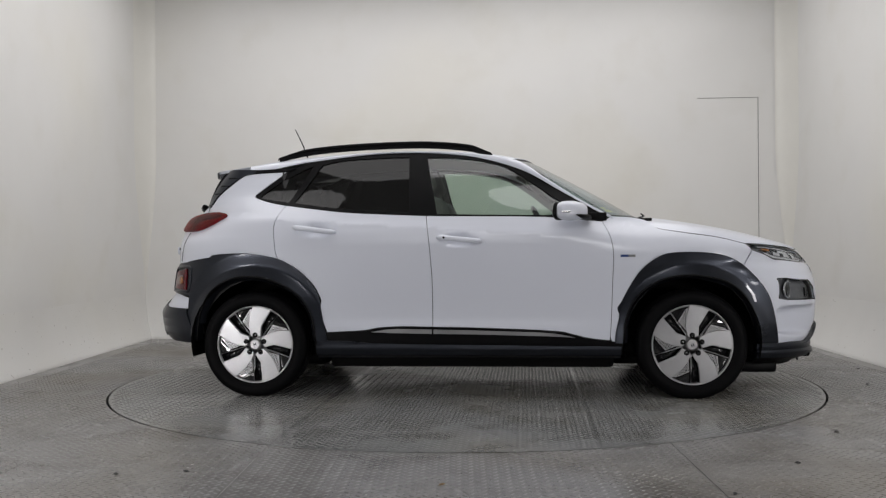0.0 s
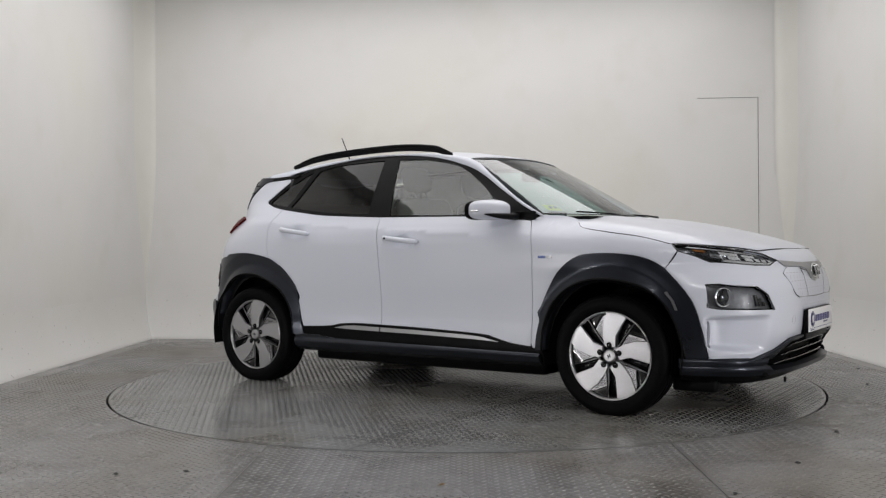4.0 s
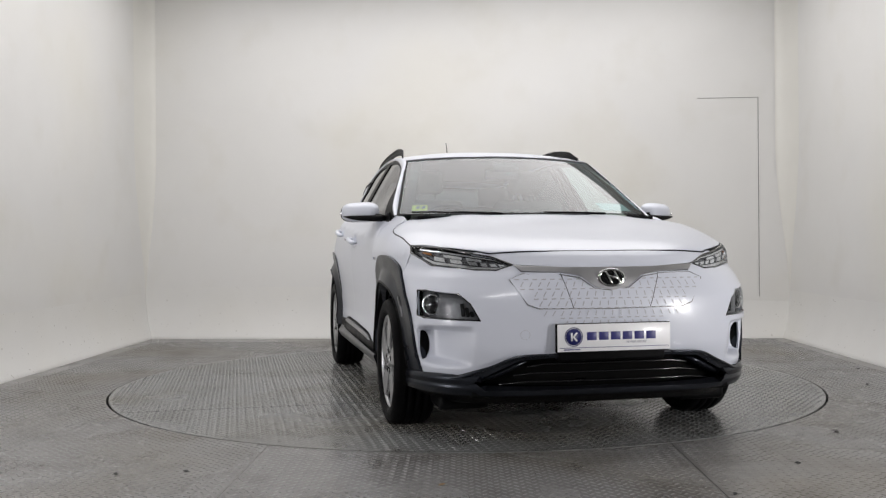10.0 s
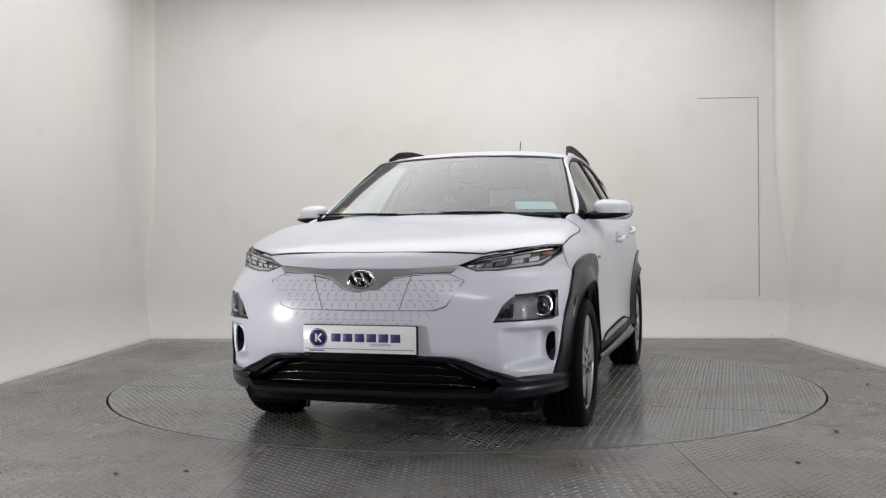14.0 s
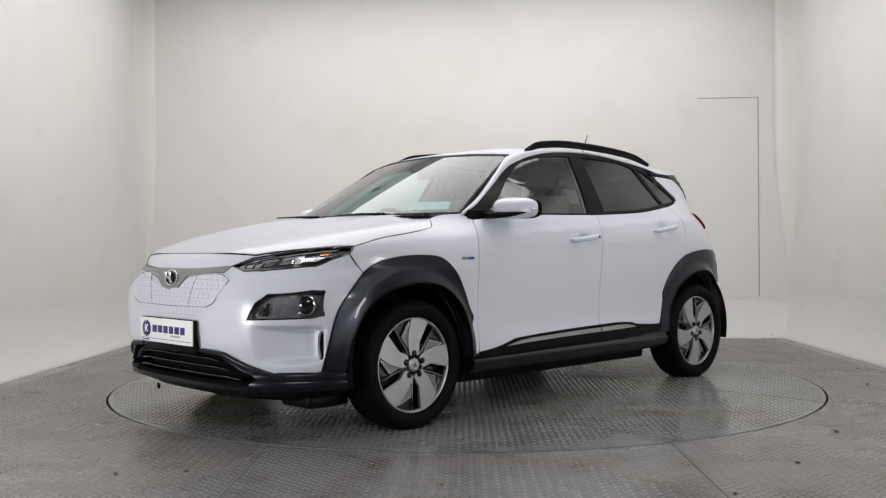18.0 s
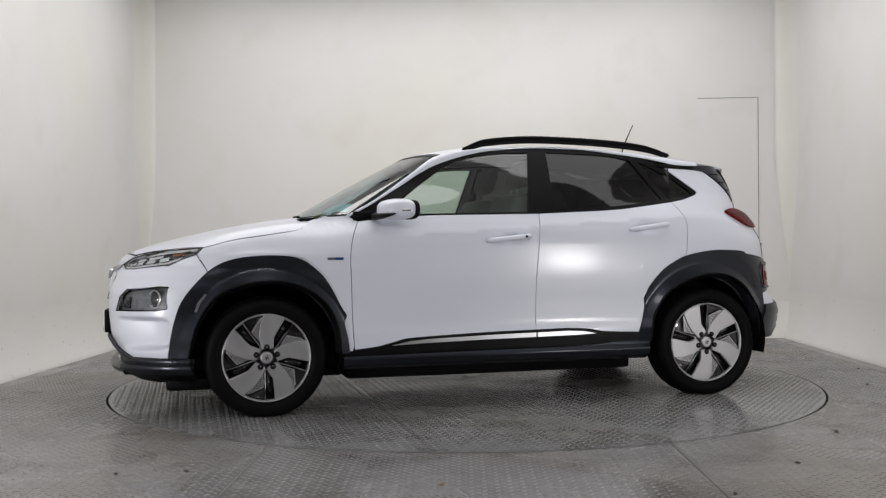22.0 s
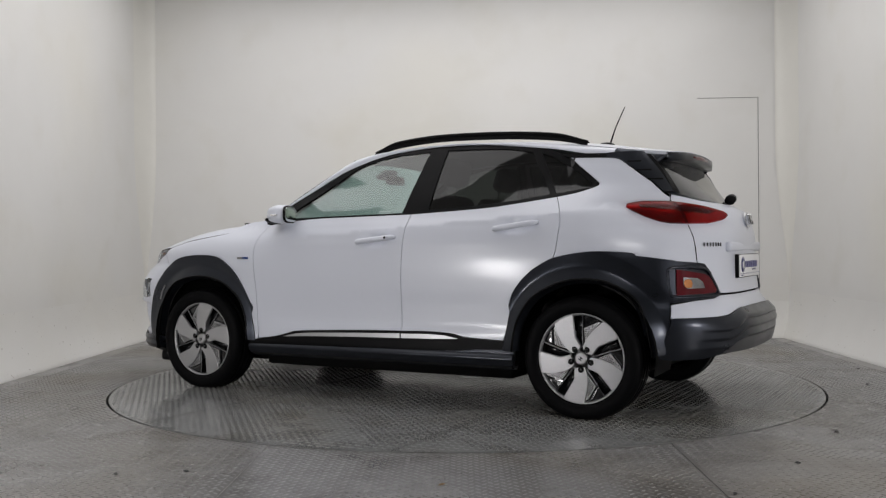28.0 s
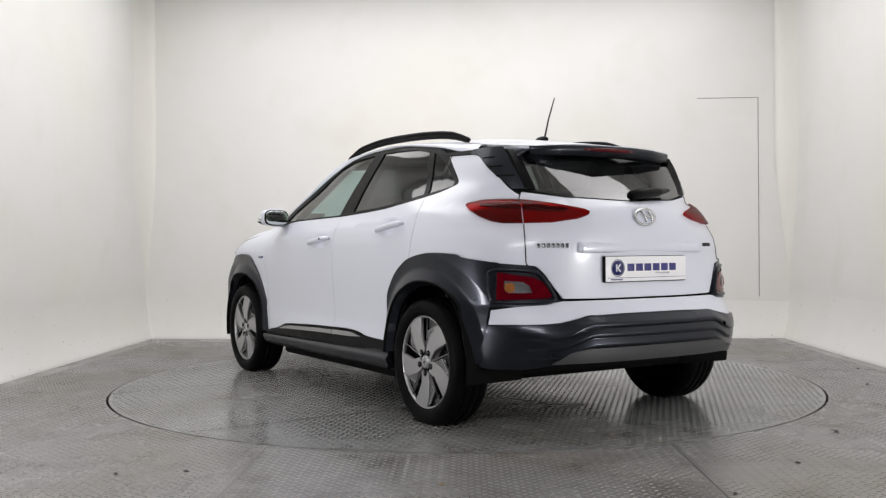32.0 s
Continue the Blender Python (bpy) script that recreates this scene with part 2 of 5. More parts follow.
def panel(name, surf, poly, mat, parent, step=0.06, gap=0.0018, depth=0.014, lift=0.0, holes=(), label="", mirror=1, kind=None):
    """A sheet with turned-in edges: the polygon (in the surface's own two coordinates) with its holes, laid on the surface.
    surf maps arrays (u, v) to points; mirror -1 lays it on the other side."""
    bm = bmesh.new()
    loops = [shrink(poly, gap)] + [shrink(h, -gap) for h in holes]
    edges = []
    for lp in loops:
        vs = [bm.verts.new((q[0], q[1], 0)) for q in lp]
        for i in range(len(vs)):
            edges.append(bm.edges.new((vs[i], vs[(i + 1) % len(vs)])))
    bmesh.ops.triangle_fill(bm, use_beauty=True, use_dissolve=False, edges=edges, normal=(0, 0, 1))
    su, sv = step if isinstance(step, tuple) else (step, step)
    lo, hi = np.min(loops[0], 0), np.max(loops[0], 0)
    for axis, st in ((0, su), (1, sv)):
        for k in range(math.ceil(lo[axis] / st), math.floor(hi[axis] / st) + 1):
            co, no = [0, 0, 0], [0, 0, 0]
            co[axis], no[axis] = k * st, 1
            bmesh.ops.bisect_plane(bm, geom=bm.verts[:] + bm.edges[:] + bm.faces[:], dist=1e-5, plane_co=co, plane_no=no)
    bm.verts.index_update()
    uv = np.array([v.co[:2] for v in bm.verts])
    e = 1e-3
    P = np.array(surf(uv[:, 0], uv[:, 1])).T
    du = np.array(surf(uv[:, 0] + e, uv[:, 1])).T - np.array(surf(uv[:, 0] - e, uv[:, 1])).T
    dv = np.array(surf(uv[:, 0], uv[:, 1] + e)).T - np.array(surf(uv[:, 0], uv[:, 1] - e)).T
    N = np.cross(du, dv)
    N /= np.maximum(np.linalg.norm(N, axis=1), 1e-12)[:, None]
    mid = np.array([0.0, 0.0, 0.65])
    ref = P - mid
    ref[:, 0] *= 0.5
    if (N * ref).sum(1).mean() < 0:
        N = -N
    P = P + lift * N
    if mirror < 0:
        P, N = P * (1, -1, 1), N * (1, -1, 1)
    verts, norms = [tuple(q) for q in P], [tuple(q) for q in N]
    faces = []
    for f in bm.faces:
        ids = [v.index for v in f.verts]
        a, b, c = (P[ids[0]], P[ids[1]], P[ids[2]])
        if np.dot(np.cross(b - a, c - a), N[ids[0]]) < 0:
            ids = ids[::-1]
        faces.append(ids)
    count = {}
    for ids in faces:
        for i in range(len(ids)):
            count.setdefault(frozenset((ids[i], ids[(i + 1) % len(ids)])), []).append((ids[i], ids[(i + 1) % len(ids)]))
    rim = [v[0] for v in count.values() if len(v) == 1]
    if depth:
        for i, j in rim:
            k = len(verts)
            side = np.cross(P[j] - P[i], N[i])
            side /= max(np.linalg.norm(side), 1e-9)
            nn = tuple(side)
            verts += [tuple(P[i]), tuple(P[j]), tuple(P[j] - depth * N[j]), tuple(P[i] - depth * N[i])]
            norms += [nn] * 4
            faces.append([k + 1, k, k + 3, k + 2])
    bm.free()
    me = bpy.data.meshes.new(name)
    me.from_pydata(verts, [], faces)
    me.materials.append(mat)
    me.shade_smooth()
    me.normals_split_custom_set_from_vertices(norms)
    ob = new(name, me)
    ob.parent = parent
    if label:
        ob["label"] = label
    return ob


def circle2(cx, cz, r, a0, a1, n):
    return [(cx + r * math.cos(radians(a0 + (a1 - a0) * k / n)), cz + r * math.sin(radians(a0 + (a1 - a0) * k / n))) for k in range(n + 1)]


# ---- car body surfaces: x forward from mid-wheelbase, y to its left, z up ----
def curve(*pts):
    """A smooth monotone curve through (x, y) pairs."""
    xs = np.array([p[0] for p in pts], float)
    ys = np.array([p[1] for p in pts], float)
    h, d = np.diff(xs), np.diff(ys) / np.diff(xs)
    m = np.zeros(len(xs))
    m[0], m[-1] = d[0], d[-1]
    for i in range(1, len(xs) - 1):
        if d[i - 1] * d[i] > 0:
            w1, w2 = 2 * h[i] + h[i - 1], h[i] + 2 * h[i - 1]
            m[i] = (w1 + w2) / (w1 / d[i - 1] + w2 / d[i])

    def f(x):
        x = np.clip(np.asarray(x, float), xs[0], xs[-1])
        i = np.clip(np.searchsorted(xs, x) - 1, 0, len(xs) - 2)
        u = (x - xs[i]) / h[i]
        return ((1 + 2 * u) * (1 - u) ** 2 * ys[i] + u * (1 - u) ** 2 * h[i] * m[i]
                + u * u * (3 - 2 * u) * ys[i + 1] + u * u * (u - 1) * h[i] * m[i + 1])
    return f


def ease(x, a, b):
    u = np.clip((np.asarray(x, float) - a) / (b - a), 0, 1)
    return u * u * (3 - 2 * u)


W_MID = curve((.18, .78), (.24, .845), (.32, .876), (.40, .874), (.47, .8655), (.56, .8685), (.66, .8775), (.74, .8835), (.82, .8865), (.90, .8870), (.97, .876), (1.02, .855),
              (1.07, .828), (1.2, .762), (1.35, .675), (1.45, .612), (1.52, .56))
W_REAR = curve((.18, .80), (.3, .868), (.5, .882), (.72, .888), (.82, .890), (.92, .882), (1.0, .865), (1.06, .842), (1.1, .812), (1.15, .762), (1.22, .695), (1.32, .645), (1.45, .585), (1.52, .55))
W_FRONT = curve((.18, .81), (.3, .866), (.55, .873), (.70, .884), (.79, .895), (.85, .895), (.90, .885), (.95, .858), (1.0, .800), (1.04, .745), (1.08, .72), (1.15, .70), (1.25, .665), (1.4, .60), (1.5, .56))
W_HOOD = curve((.18, .81), (.55, .873), (.79, .895), (.85, .895), (.90, .884), (.95, .858), (1.0, .795), (1.04, .70), (1.06, .58), (1.075, .30), (1.085, .10), (1.5, .05))
NOSE_X = curve((.18, 2.04), (.25, 2.09), (.34, 2.10), (.45, 2.13), (.60, 2.14), (.72, 2.13), (.80, 2.105), (.84, 2.08), (.87, 2.04), (.90, 1.96), (.94, 1.82), (.98, 1.655), (1.02, 1.46), (1.05, 1.28), (1.07, 1.19), (1.09, 1.16))
NOSE_N = curve((.2, 3.3), (.45, 3.9), (.65, 3.75), (.74, 3.05), (.80, 2.6), (.84, 2.65), (.89, 2.8), (.96, 2.7), (1.07, 2.7))
TAIL_X = curve((.18, -1.90), (.28, -1.98), (.38, -2.035), (.48, -2.05), (.56, -2.01), (.62, -1.97), (.80, -1.955), (.95, -1.965), (1.02, -1.955), (1.08, -1.925), (1.12, -1.85), (1.20, -1.755), (1.36, -1.62), (1.45, -1.54))
TAIL_N = curve((.2, 3.2), (.5, 3.2), (.7, 3.1), (.9, 2.8), (1.0, 2.4), (1.1, 2.2), (1.16, 2.8), (1.22, 3.8), (1.30, 5.0), (1.4, 6.0))
X1, X2 = 1.15, -1.15


def half_width(x, z, hood=False):
    f, r = ease(x, .45, 1.08), ease(-np.asarray(x, float), .5, 1.45)
    w = W_MID(z) * (1 - f - r) + (W_HOOD if hood else W_FRONT)(z) * f + W_REAR(z) * r
    return w - .045 * ease(z, 1.07, 1.28) * ease(x, -.15, .5)


def skin_y(x, z, hood=False):
    """Half width of the body at x and z, with the nose and the tail rounded in plan."""
    x = np.asarray(x, float)
    w = half_width(np.clip(x, -1.75, X1), z, hood)
    uf = np.clip((x - X1) / (NOSE_X(z) - X1), 0, 1)
    ur = np.clip((X2 - x) / (X2 - TAIL_X(z)), 0, 1)
    nf, nr = NOSE_N(z), TAIL_N(z)
    ridge = .0065 * np.exp(-np.abs(z - .988 + .064 * x) / .035) * ease(x, -1.62, -1.25) * (1 - ease(x, .45, .85))
    return (w + ridge) * np.where(x > 0, (1 - uf ** nf) ** (1 / nf), (1 - ur ** nr) ** (1 / nr))


def skin_front(y, z):
    """x of the nose at y and z."""
    w, n = half_width(X1, z), NOSE_N(z)
    return X1 + (NOSE_X(z) - X1) * (1 - np.clip(np.abs(y) / w, 0, 1) ** n) ** (1 / n)


def skin_rear(y, z):
    w, n = half_width(-1.75, z), TAIL_N(z)
    return X2 - (X2 - TAIL_X(z)) * (1 - np.clip(np.abs(y) / w, 0, 1) ** n) ** (1 / n)
# ---- the room ----
def wall_between(name, a, b, height, thick, mat, out):
    """A wall from a to b on the plan, its thickness on the side out."""
    a, b, o = Vector((*a, 0)), Vector((*b, 0)), Vector((*out, 0)) * thick
    bm = bmesh.new()
    v = [bm.verts.new(p + Vector((0, 0, z))) for z in (-0.1, height) for p in (a, b, b + o, a + o)]
    for q in ((0, 1, 2, 3), (7, 6, 5, 4), (0, 4, 5, 1), (1, 5, 6, 2), (2, 6, 7, 3), (3, 7, 4, 0)):
        bm.faces.new([v[i] for i in q])
    bmesh.ops.recalc_face_normals(bm, faces=bm.faces[:])
    return tagged(link(name, bm, mat, smooth=False), kind="structure")


CORNER_L, CORNER_R = (-3.13, 3.10), (3.07, 2.81)
FRONT_L, FRONT_R = (-3.08, -4.3), (2.98, -4.3)
TALL = 3.6
COVE = 0.09
tagged(wall_between("wall_west", (CORNER_L[0] - COVE, CORNER_L[1] + COVE), (FRONT_L[0] - COVE, FRONT_L[1]), TALL, 0.15, WALL, (-1, 0)), "cream painted side wall of the photo booth", "wall")
tagged(wall_between("wall_east", (CORNER_R[0] + COVE, CORNER_R[1] + COVE), (FRONT_R[0] + COVE, FRONT_R[1]), TALL, 0.15, WALL, (1, 0)), "cream painted side wall of the photo booth", "wall")
tagged(wall_between("wall_north", (-3.38, 3.112 + COVE), (3.32, 2.798 + COVE), TALL, 0.15, WALL, (0, 1)), "cream painted back wall behind the car", "wall")
# the booth is open behind the camera, towards a dark hall
tagged(wall_between("wall_south", (-5.6, -10.0), (5.6, -10.0), TALL, 0.15, GLOOM, (0, -1)), "dark painted wall of the hall behind the camera", "wall")
tagged(wall_between("wall_southwest", (-5.6, -10.0), (-5.6, -4.15), TALL, 0.15, GLOOM, (-1, 0)), "dark painted side wall of the hall", "wall")
tagged(wall_between("wall_southeast", (5.6, -10.0), (5.6, -4.15), TALL, 0.15, GLOOM, (1, 0)), "dark painted side wall of the hall", "wall")
tagged(wall_between("wall_return_west", (-5.6, -4.3), (-3.33, -4.3), TALL, 0.15, GLOOM, (0, 1)), "dark painted end of the booth", "wall")
tagged(wall_between("wall_return_east", (3.23, -4.3), (5.6, -4.3), TALL, 0.15, GLOOM, (0, 1)), "dark painted end of the booth", "wall")
tagged(link("ceiling", box(11.4, 13.6, 0.12, (0, -3.4, TALL + 0.06)), CEIL, smooth=False), "white painted ceiling", "ceiling", kind="structure")

R_DISC = 2.252
bm = bmesh.new()
ring = []
N_RIM = 128
for k in range(N_RIM):
    a = 2 * math.pi * k / N_RIM
    c, s = math.cos(a), math.sin(a)
    far = min(5.8 / max(abs(c), 1e-6), (5.0 if s > 0 else 10.3) / max(abs(s), 1e-6))
    ring.append([bm.verts.new((r * c, r * s, z)) for r, z in ((R_DISC + 0.014, -0.06), (R_DISC + 0.014, 0.0), (far, 0.0))])
for k in range(N_RIM):
    p, q = ring[k], ring[(k + 1) % N_RIM]
    for i in range(2):
        bm.faces.new((p[i], p[i + 1], q[i + 1], q[i]))
bmesh.ops.recalc_face_normals(bm, faces=bm.faces[:])
floor = tagged(link("floor", bm, FLOOR, smooth=False), "grey painted steel tread plate floor, worn", "floor", kind="structure")

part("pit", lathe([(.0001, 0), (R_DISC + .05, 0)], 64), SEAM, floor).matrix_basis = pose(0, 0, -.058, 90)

turntable = tagged(new("turntable"), "round grey tread plate turntable set into the floor", "turntable")
bm = bmesh.new()
bmesh.ops.create_cone(bm, cap_ends=True, segments=128, radius1=R_DISC, radius2=R_DISC, depth=0.05)
bmesh.ops.translate(bm, vec=(0, 0, -0.025 + 0.001), verts=bm.verts)
part("disc", bm, DISC, turntable, smooth=False)

# ---- the car ----
car = tagged(new("car"), "white compact crossover with dark grey wheel arch cladding", "car")


def SIDE(x, z):
    return x, skin_y(x, z), z


def DOOR(x, z):
    """The side with a shallow cup pressed in behind each handle."""
    d = sum(np.exp(-((x - a) / .055) ** 2 - ((z - b) / .034) ** 4) for a, b in ((-.055, .934), (-.925, .999)))
    return x, skin_y(x, z) - .017 * d, z


def ARCH(x, z):
    """The side, with the cladding's lip swelling out towards the wheel."""
    r = np.hypot(np.where(np.asarray(x) > 0, x - 1.3, x + 1.3), z - .33)
    return x, skin_y(x, z) + 0.014 + (.50 * .008 * np.logaddexp(0, (.452 - np.maximum(r, .37)) / .008) - .17 * np.clip(.535 - r, 0, .083)) * (1 - .8 * ease(x, 1.45, 1.70)), z


def NOSE(q, z):
    n = NOSE_N(z)
    c, s = np.cos(q), np.sin(q)
    r = (np.abs(c) ** n + np.abs(s) ** n) ** (-1 / n)
    return X1 + (NOSE_X(z) - X1) * r * c, half_width(X1, z) * r * s, z


def BUMPER(q, z):
    """The nose with a scoop below each fog lamp that sinks towards a forward-facing slit vent."""
    x, y, z = NOSE(q, z)
    a = np.abs(y)
    w = ease(a, .60, .765) * ease(z, .345, .385) * (1 - ease(z, .505, .54))
    return x - w * np.maximum(x - 1.80, 0), y, z


def CHIN(q, z):
    """The nose below the bumper: two ledges and a tucked-in foot."""
    x, y, z = NOSE(q, z)
    d = .013 * (1 - ease(z, .300, .313)) + .015 * (1 - ease(z, .262, .276)) - .060 * (1 - ease(z, .175, .236))
    return x + d * np.cos(q), y + d * np.sin(q) * .8, z


def SKIRTING(x, z):
    """The side with a ledge along the skirt."""
    return x, skin_y(x, z) + .008 + .024 * (1 - ease(z, .285, .318)) - .03 * (1 - ease(z, .225, .25)), z


def TAIL(q, z):
    n = TAIL_N(z)
    c, s = np.cos(q), np.sin(q)
    r = (np.abs(c) ** n + np.abs(s) ** n) ** (-1 / n)
    x = X2 - (X2 - TAIL_X(z)) * r * c
    return x, half_width(np.maximum(x, -1.75), z) * r * s, z


def rib_shift(y):
    return 0.055 * ease(np.abs(y), .38, .58)


def TAIL_RIBS(q, u):
    """The tail with three moulded ribs that sink towards the corners; u is the height along the ribs."""
    y0 = TAIL(q, u)[1]
    x, y, z = TAIL(q, u - rib_shift(y0))
    ph = np.clip((u - .414) / .046, 0, 3)
    f = ph - np.floor(ph)
    d = 0.018 * (1 - f) * ease(f, 0, .2) * (1 - ease(np.abs(y), .56, .74))
    return x - d * np.cos(q), y, z


def ny(y, z):
    """A point of the nose from its y."""
    n, t = float(NOSE_N(z)), y / float(half_width(X1, z))
    return math.atan2(t, (1 - min(abs(t), 0.9999) ** n) ** (1 / n)), z


def nx(x, z):
    n, u = float(NOSE_N(z)), (x - X1) / (float(NOSE_X(z)) - X1)
    return math.atan2((1 - min(u, 0.9999) ** n) ** (1 / n), u), z


def ty(y, z):
    n, t = float(TAIL_N(z)), y / float(half_width(-1.75, z))
    return math.atan2(t, (1 - min(abs(t), 0.9999) ** n) ** (1 / n)), z


def tx(x, z):
    n, u = float(TAIL_N(z)), (X2 - x) / (X2 - float(TAIL_X(z)))
    return math.atan2((1 - min(u, 0.9999) ** n) ** (1 / n), u), z


HOOD_Z = curve((.93, 1.074), (1.10, 1.066), (1.25, 1.051), (1.45, 1.021), (1.65, .984), (1.85, .935), (1.98, .893), (2.04, .869), (2.12, .80))


def HOOD(x, y):
    """The bonnet: a crowned sheet that turns down into the wings."""
    lo, hi = np.full(np.shape(x), 0.74), np.full(np.shape(x), 1.20)
    for _ in range(34):
        m = (lo + hi) / 2
        inside = skin_y(x, m, True) > np.abs(y)
        lo, hi = np.where(inside, m, lo), np.where(inside, hi, m)
    top = HOOD_Z(x) - 0.030 * (y / 0.7) ** 2 + 0.010 * np.exp(-((np.abs(y) - 0.42) / 0.10) ** 2)
    k = 0.012
    h = np.clip(0.5 + 0.5 * (top - lo) / k, 0, 1)
    return x, y, top * (1 - h) + lo * h - k * h * (1 - h)


ROOF_Z = curve((-1.75, 1.400), (-1.5, 1.437), (-1.2, 1.482), (-.8, 1.516), (-.4, 1.527), (0, 1.516), (.2, 1.489), (.40, 1.447), (.5, 1.41))


def ROOF(x, y):
    return x, y, ROOF_Z(x) - 0.040 * (np.abs(y) / 0.57) ** 2.6


def SCREEN(a, v):
    """The windscreen: a from -1 to 1 across, v from 0 at the cowl to 1 at the roof."""
    y = a * (0.752 - 0.156 * v)
    x = (1.08 - 0.24 * a ** 2) * (1 - v) + (0.37 - 0.095 * a ** 2) * v
    return x, y, 1.070 + 0.385 * v - 0.025 * v * a ** 2 + 0.032 * v * (1 - v)


def both(name, surf, poly, mat, **kw):
    """The panel on both sides of the car."""
    kw.setdefault("parent", car)
    return [panel(name, surf, poly, mat, mirror=s, **kw) for s in (1, -1)]


DOOR_FRONT = spline([(.793, 1.036), (.831, .951), (.850, .843), (.845, .693), (.836, .455), (.827, .334)], 4)
DOOR_BOTTOM = spline([(.827, .334), (.703, .348), (.600, .372), (.500, .390), (.073, .408), (-.218, .414)], 4)
SPLIT = spline([(-.218, .414), (-.219, .694), (-.235, .90), (-.257, 1.079)], 4)
BELT_F = spline([(-.257, 1.079), (.068, 1.074), (.45, 1.066), (.793, 1.036)], 4)
BELT_R = spline([(-1.130, 1.153), (-.902, 1.122), (-.702, 1.101), (-.257, 1.079)], 4)
DOOR_REAR = spline([(-1.130, 1.153), (-1.165, 1.090), (-1.184, 1.021), (-1.176, .93), (-1.163, .849), (-1.120, .778), (-1.01, .711), (-.930, .645), (-.893, .581), (-.897, .539), (-.883, .453), (-.857, .383)], 4)
DOOR_BOTTOM_R = spline([(-.857, .383), (-.72, .388), (-.62, .395), (-.54, .410), (-.40, .417), (-.218, .414)], 4)
both("front_door", DOOR, DOOR_FRONT[:-1] + DOOR_BOTTOM[:-1] + SPLIT[:-1] + BELT_F[:-1], WHITE, step=.02, label="glossy white front door skin")
both("rear_door", DOOR, DOOR_REAR[:-1] + DOOR_BOTTOM_R[:-1] + SPLIT[:-1] + BELT_R[::-1][:-1], WHITE, step=.02, label="glossy white rear door skin")

ARCH_F_OUT = spline([(1.806, .316), (1.782, .457), (1.733, .612), (1.62, .749), (1.522, .815), (1.408, .842), (1.256, .849), (1.126, .832), (1.021, .758), (.956, .672), (.898, .563), (.873, .522), (.884, .481), (.865, .391), (.856, .318)], 4)
ARCH_F_IN = spline([(.905, .318), (.918, .456), (.979, .586), (1.108, .683), (1.279, .716), (1.471, .685), (1.583, .613), (1.652, .504), (1.689, .372), (1.70, .316)], 4)
both("front_arch_cladding", ARCH, ARCH_F_OUT + ARCH_F_IN, CLAD, depth=0.055, step=0.010, gap=0, label="dark grey plastic wheel arch cladding")
HOODLINE = spline([(.965, 1.062), (1.05, 1.043), (1.094, 1.006), (1.14, .986), (1.29, .962), (1.46, .937), (1.62, .897)], 4)
FENDER = [(.793, 1.036), (.85, 1.068)] + HOODLINE + [(1.655, .862), (1.600, .770)] + ARCH_F_OUT[14:] + [(.836, .318), (.836, .334)] + DOOR_FRONT[::-1][1:-1]
both("front_wing", SIDE, FENDER, WHITE, step=0.04, label="glossy white front wing")

ARCH_R_OUT = spline([(-.857, .330), (-.883, .453), (-.900, .545), (-.920, .640), (-1.01, .742), (-1.10, .80), (-1.181, .832), (-1.355, .858), (-1.548, .852), (-1.585, .838)], 4)
ARCH_R_IN = spline([(-1.67, .33), (-1.656, .431), (-1.635, .519), (-1.579, .628), (-1.441, .707), (-1.289, .718), (-1.161, .687), (-1.032, .612), (-.947, .484), (-.92, .330)], 4)
CLAD_CORNER = [(-1.585, .838), (-1.66, .828), (-1.76, .812), (-1.742, .60), (-1.742, .416), (-1.72, .34), (-1.67, .33)]
both("rear_arch_cladding", ARCH, ARCH_R_OUT + CLAD_CORNER[1:-1] + ARCH_R_IN, CLAD, depth=0.055, step=0.010, gap=0, label="dark grey plastic wheel arch cladding")

QUARTER = DOOR_REAR[:21] + [(-1.181, .826), (-1.355, .850), (-1.548, .844), (-1.66, .822), (-1.76, .806), (-1.838, .800)] + \
    spline([(-1.838, .799), (-1.832, .936), (-1.785, 1.02), (-1.74, 1.091), (-1.655, 1.165)], 4) + spline([(-1.60, 1.225), (-1.50, 1.300), (-1.43, 1.350), (-1.36, 1.362), (-1.16, 1.371)], 4) + \
    spline([(-1.20, 1.335), (-1.325, 1.237), (-1.340, 1.220), (-1.328, 1.204), (-1.23, 1.172), (-1.130, 1.153)], 4)[:-1]
both("rear_quarter", SIDE, QUARTER, WHITE, step=0.04, label="glossy white rear quarter panel")

# side glass and its black frame
FRAME_TOP = spline([(.86, 1.050), (.72, 1.125), (.585, 1.206), (.365, 1.339), (.20, 1.410), (.065, 1.447), (-.331, 1.483), (-.806, 1.467), (-1.005, 1.433), (-1.156, 1.366), (-1.325, 1.237), (-1.340, 1.220), (-1.328, 1.204)], 4)
FRAME_LOW = spline([(-1.328, 1.204), (-1.23, 1.172), (-1.130, 1.153), (-.902, 1.122), (-.702, 1.101), (-.257, 1.079), (.068, 1.074), (.45, 1.066), (.80, 1.036)], 4)
GLASS_F = spline([(.63, 1.075), (.655, 1.088), (.485, 1.207), (.370, 1.289), (.222, 1.384), (.08, 1.424), (-.07, 1.446), (-.269, 1.455)], 4) + [(-.193, 1.090)]
GLASS_R = spline([(-.383, 1.458), (-.60, 1.453), (-.803, 1.441), (-.930, 1.415)], 4) + [(-1.082, 1.172), (-.90, 1.143), (-.662, 1.118), (-.362, 1.104)]
GLASS_Q = [(-.985, 1.408), (-1.05, 1.385), (-1.20, 1.300), (-1.30, 1.225), (-1.305, 1.205), (-1.119, 1.174)]
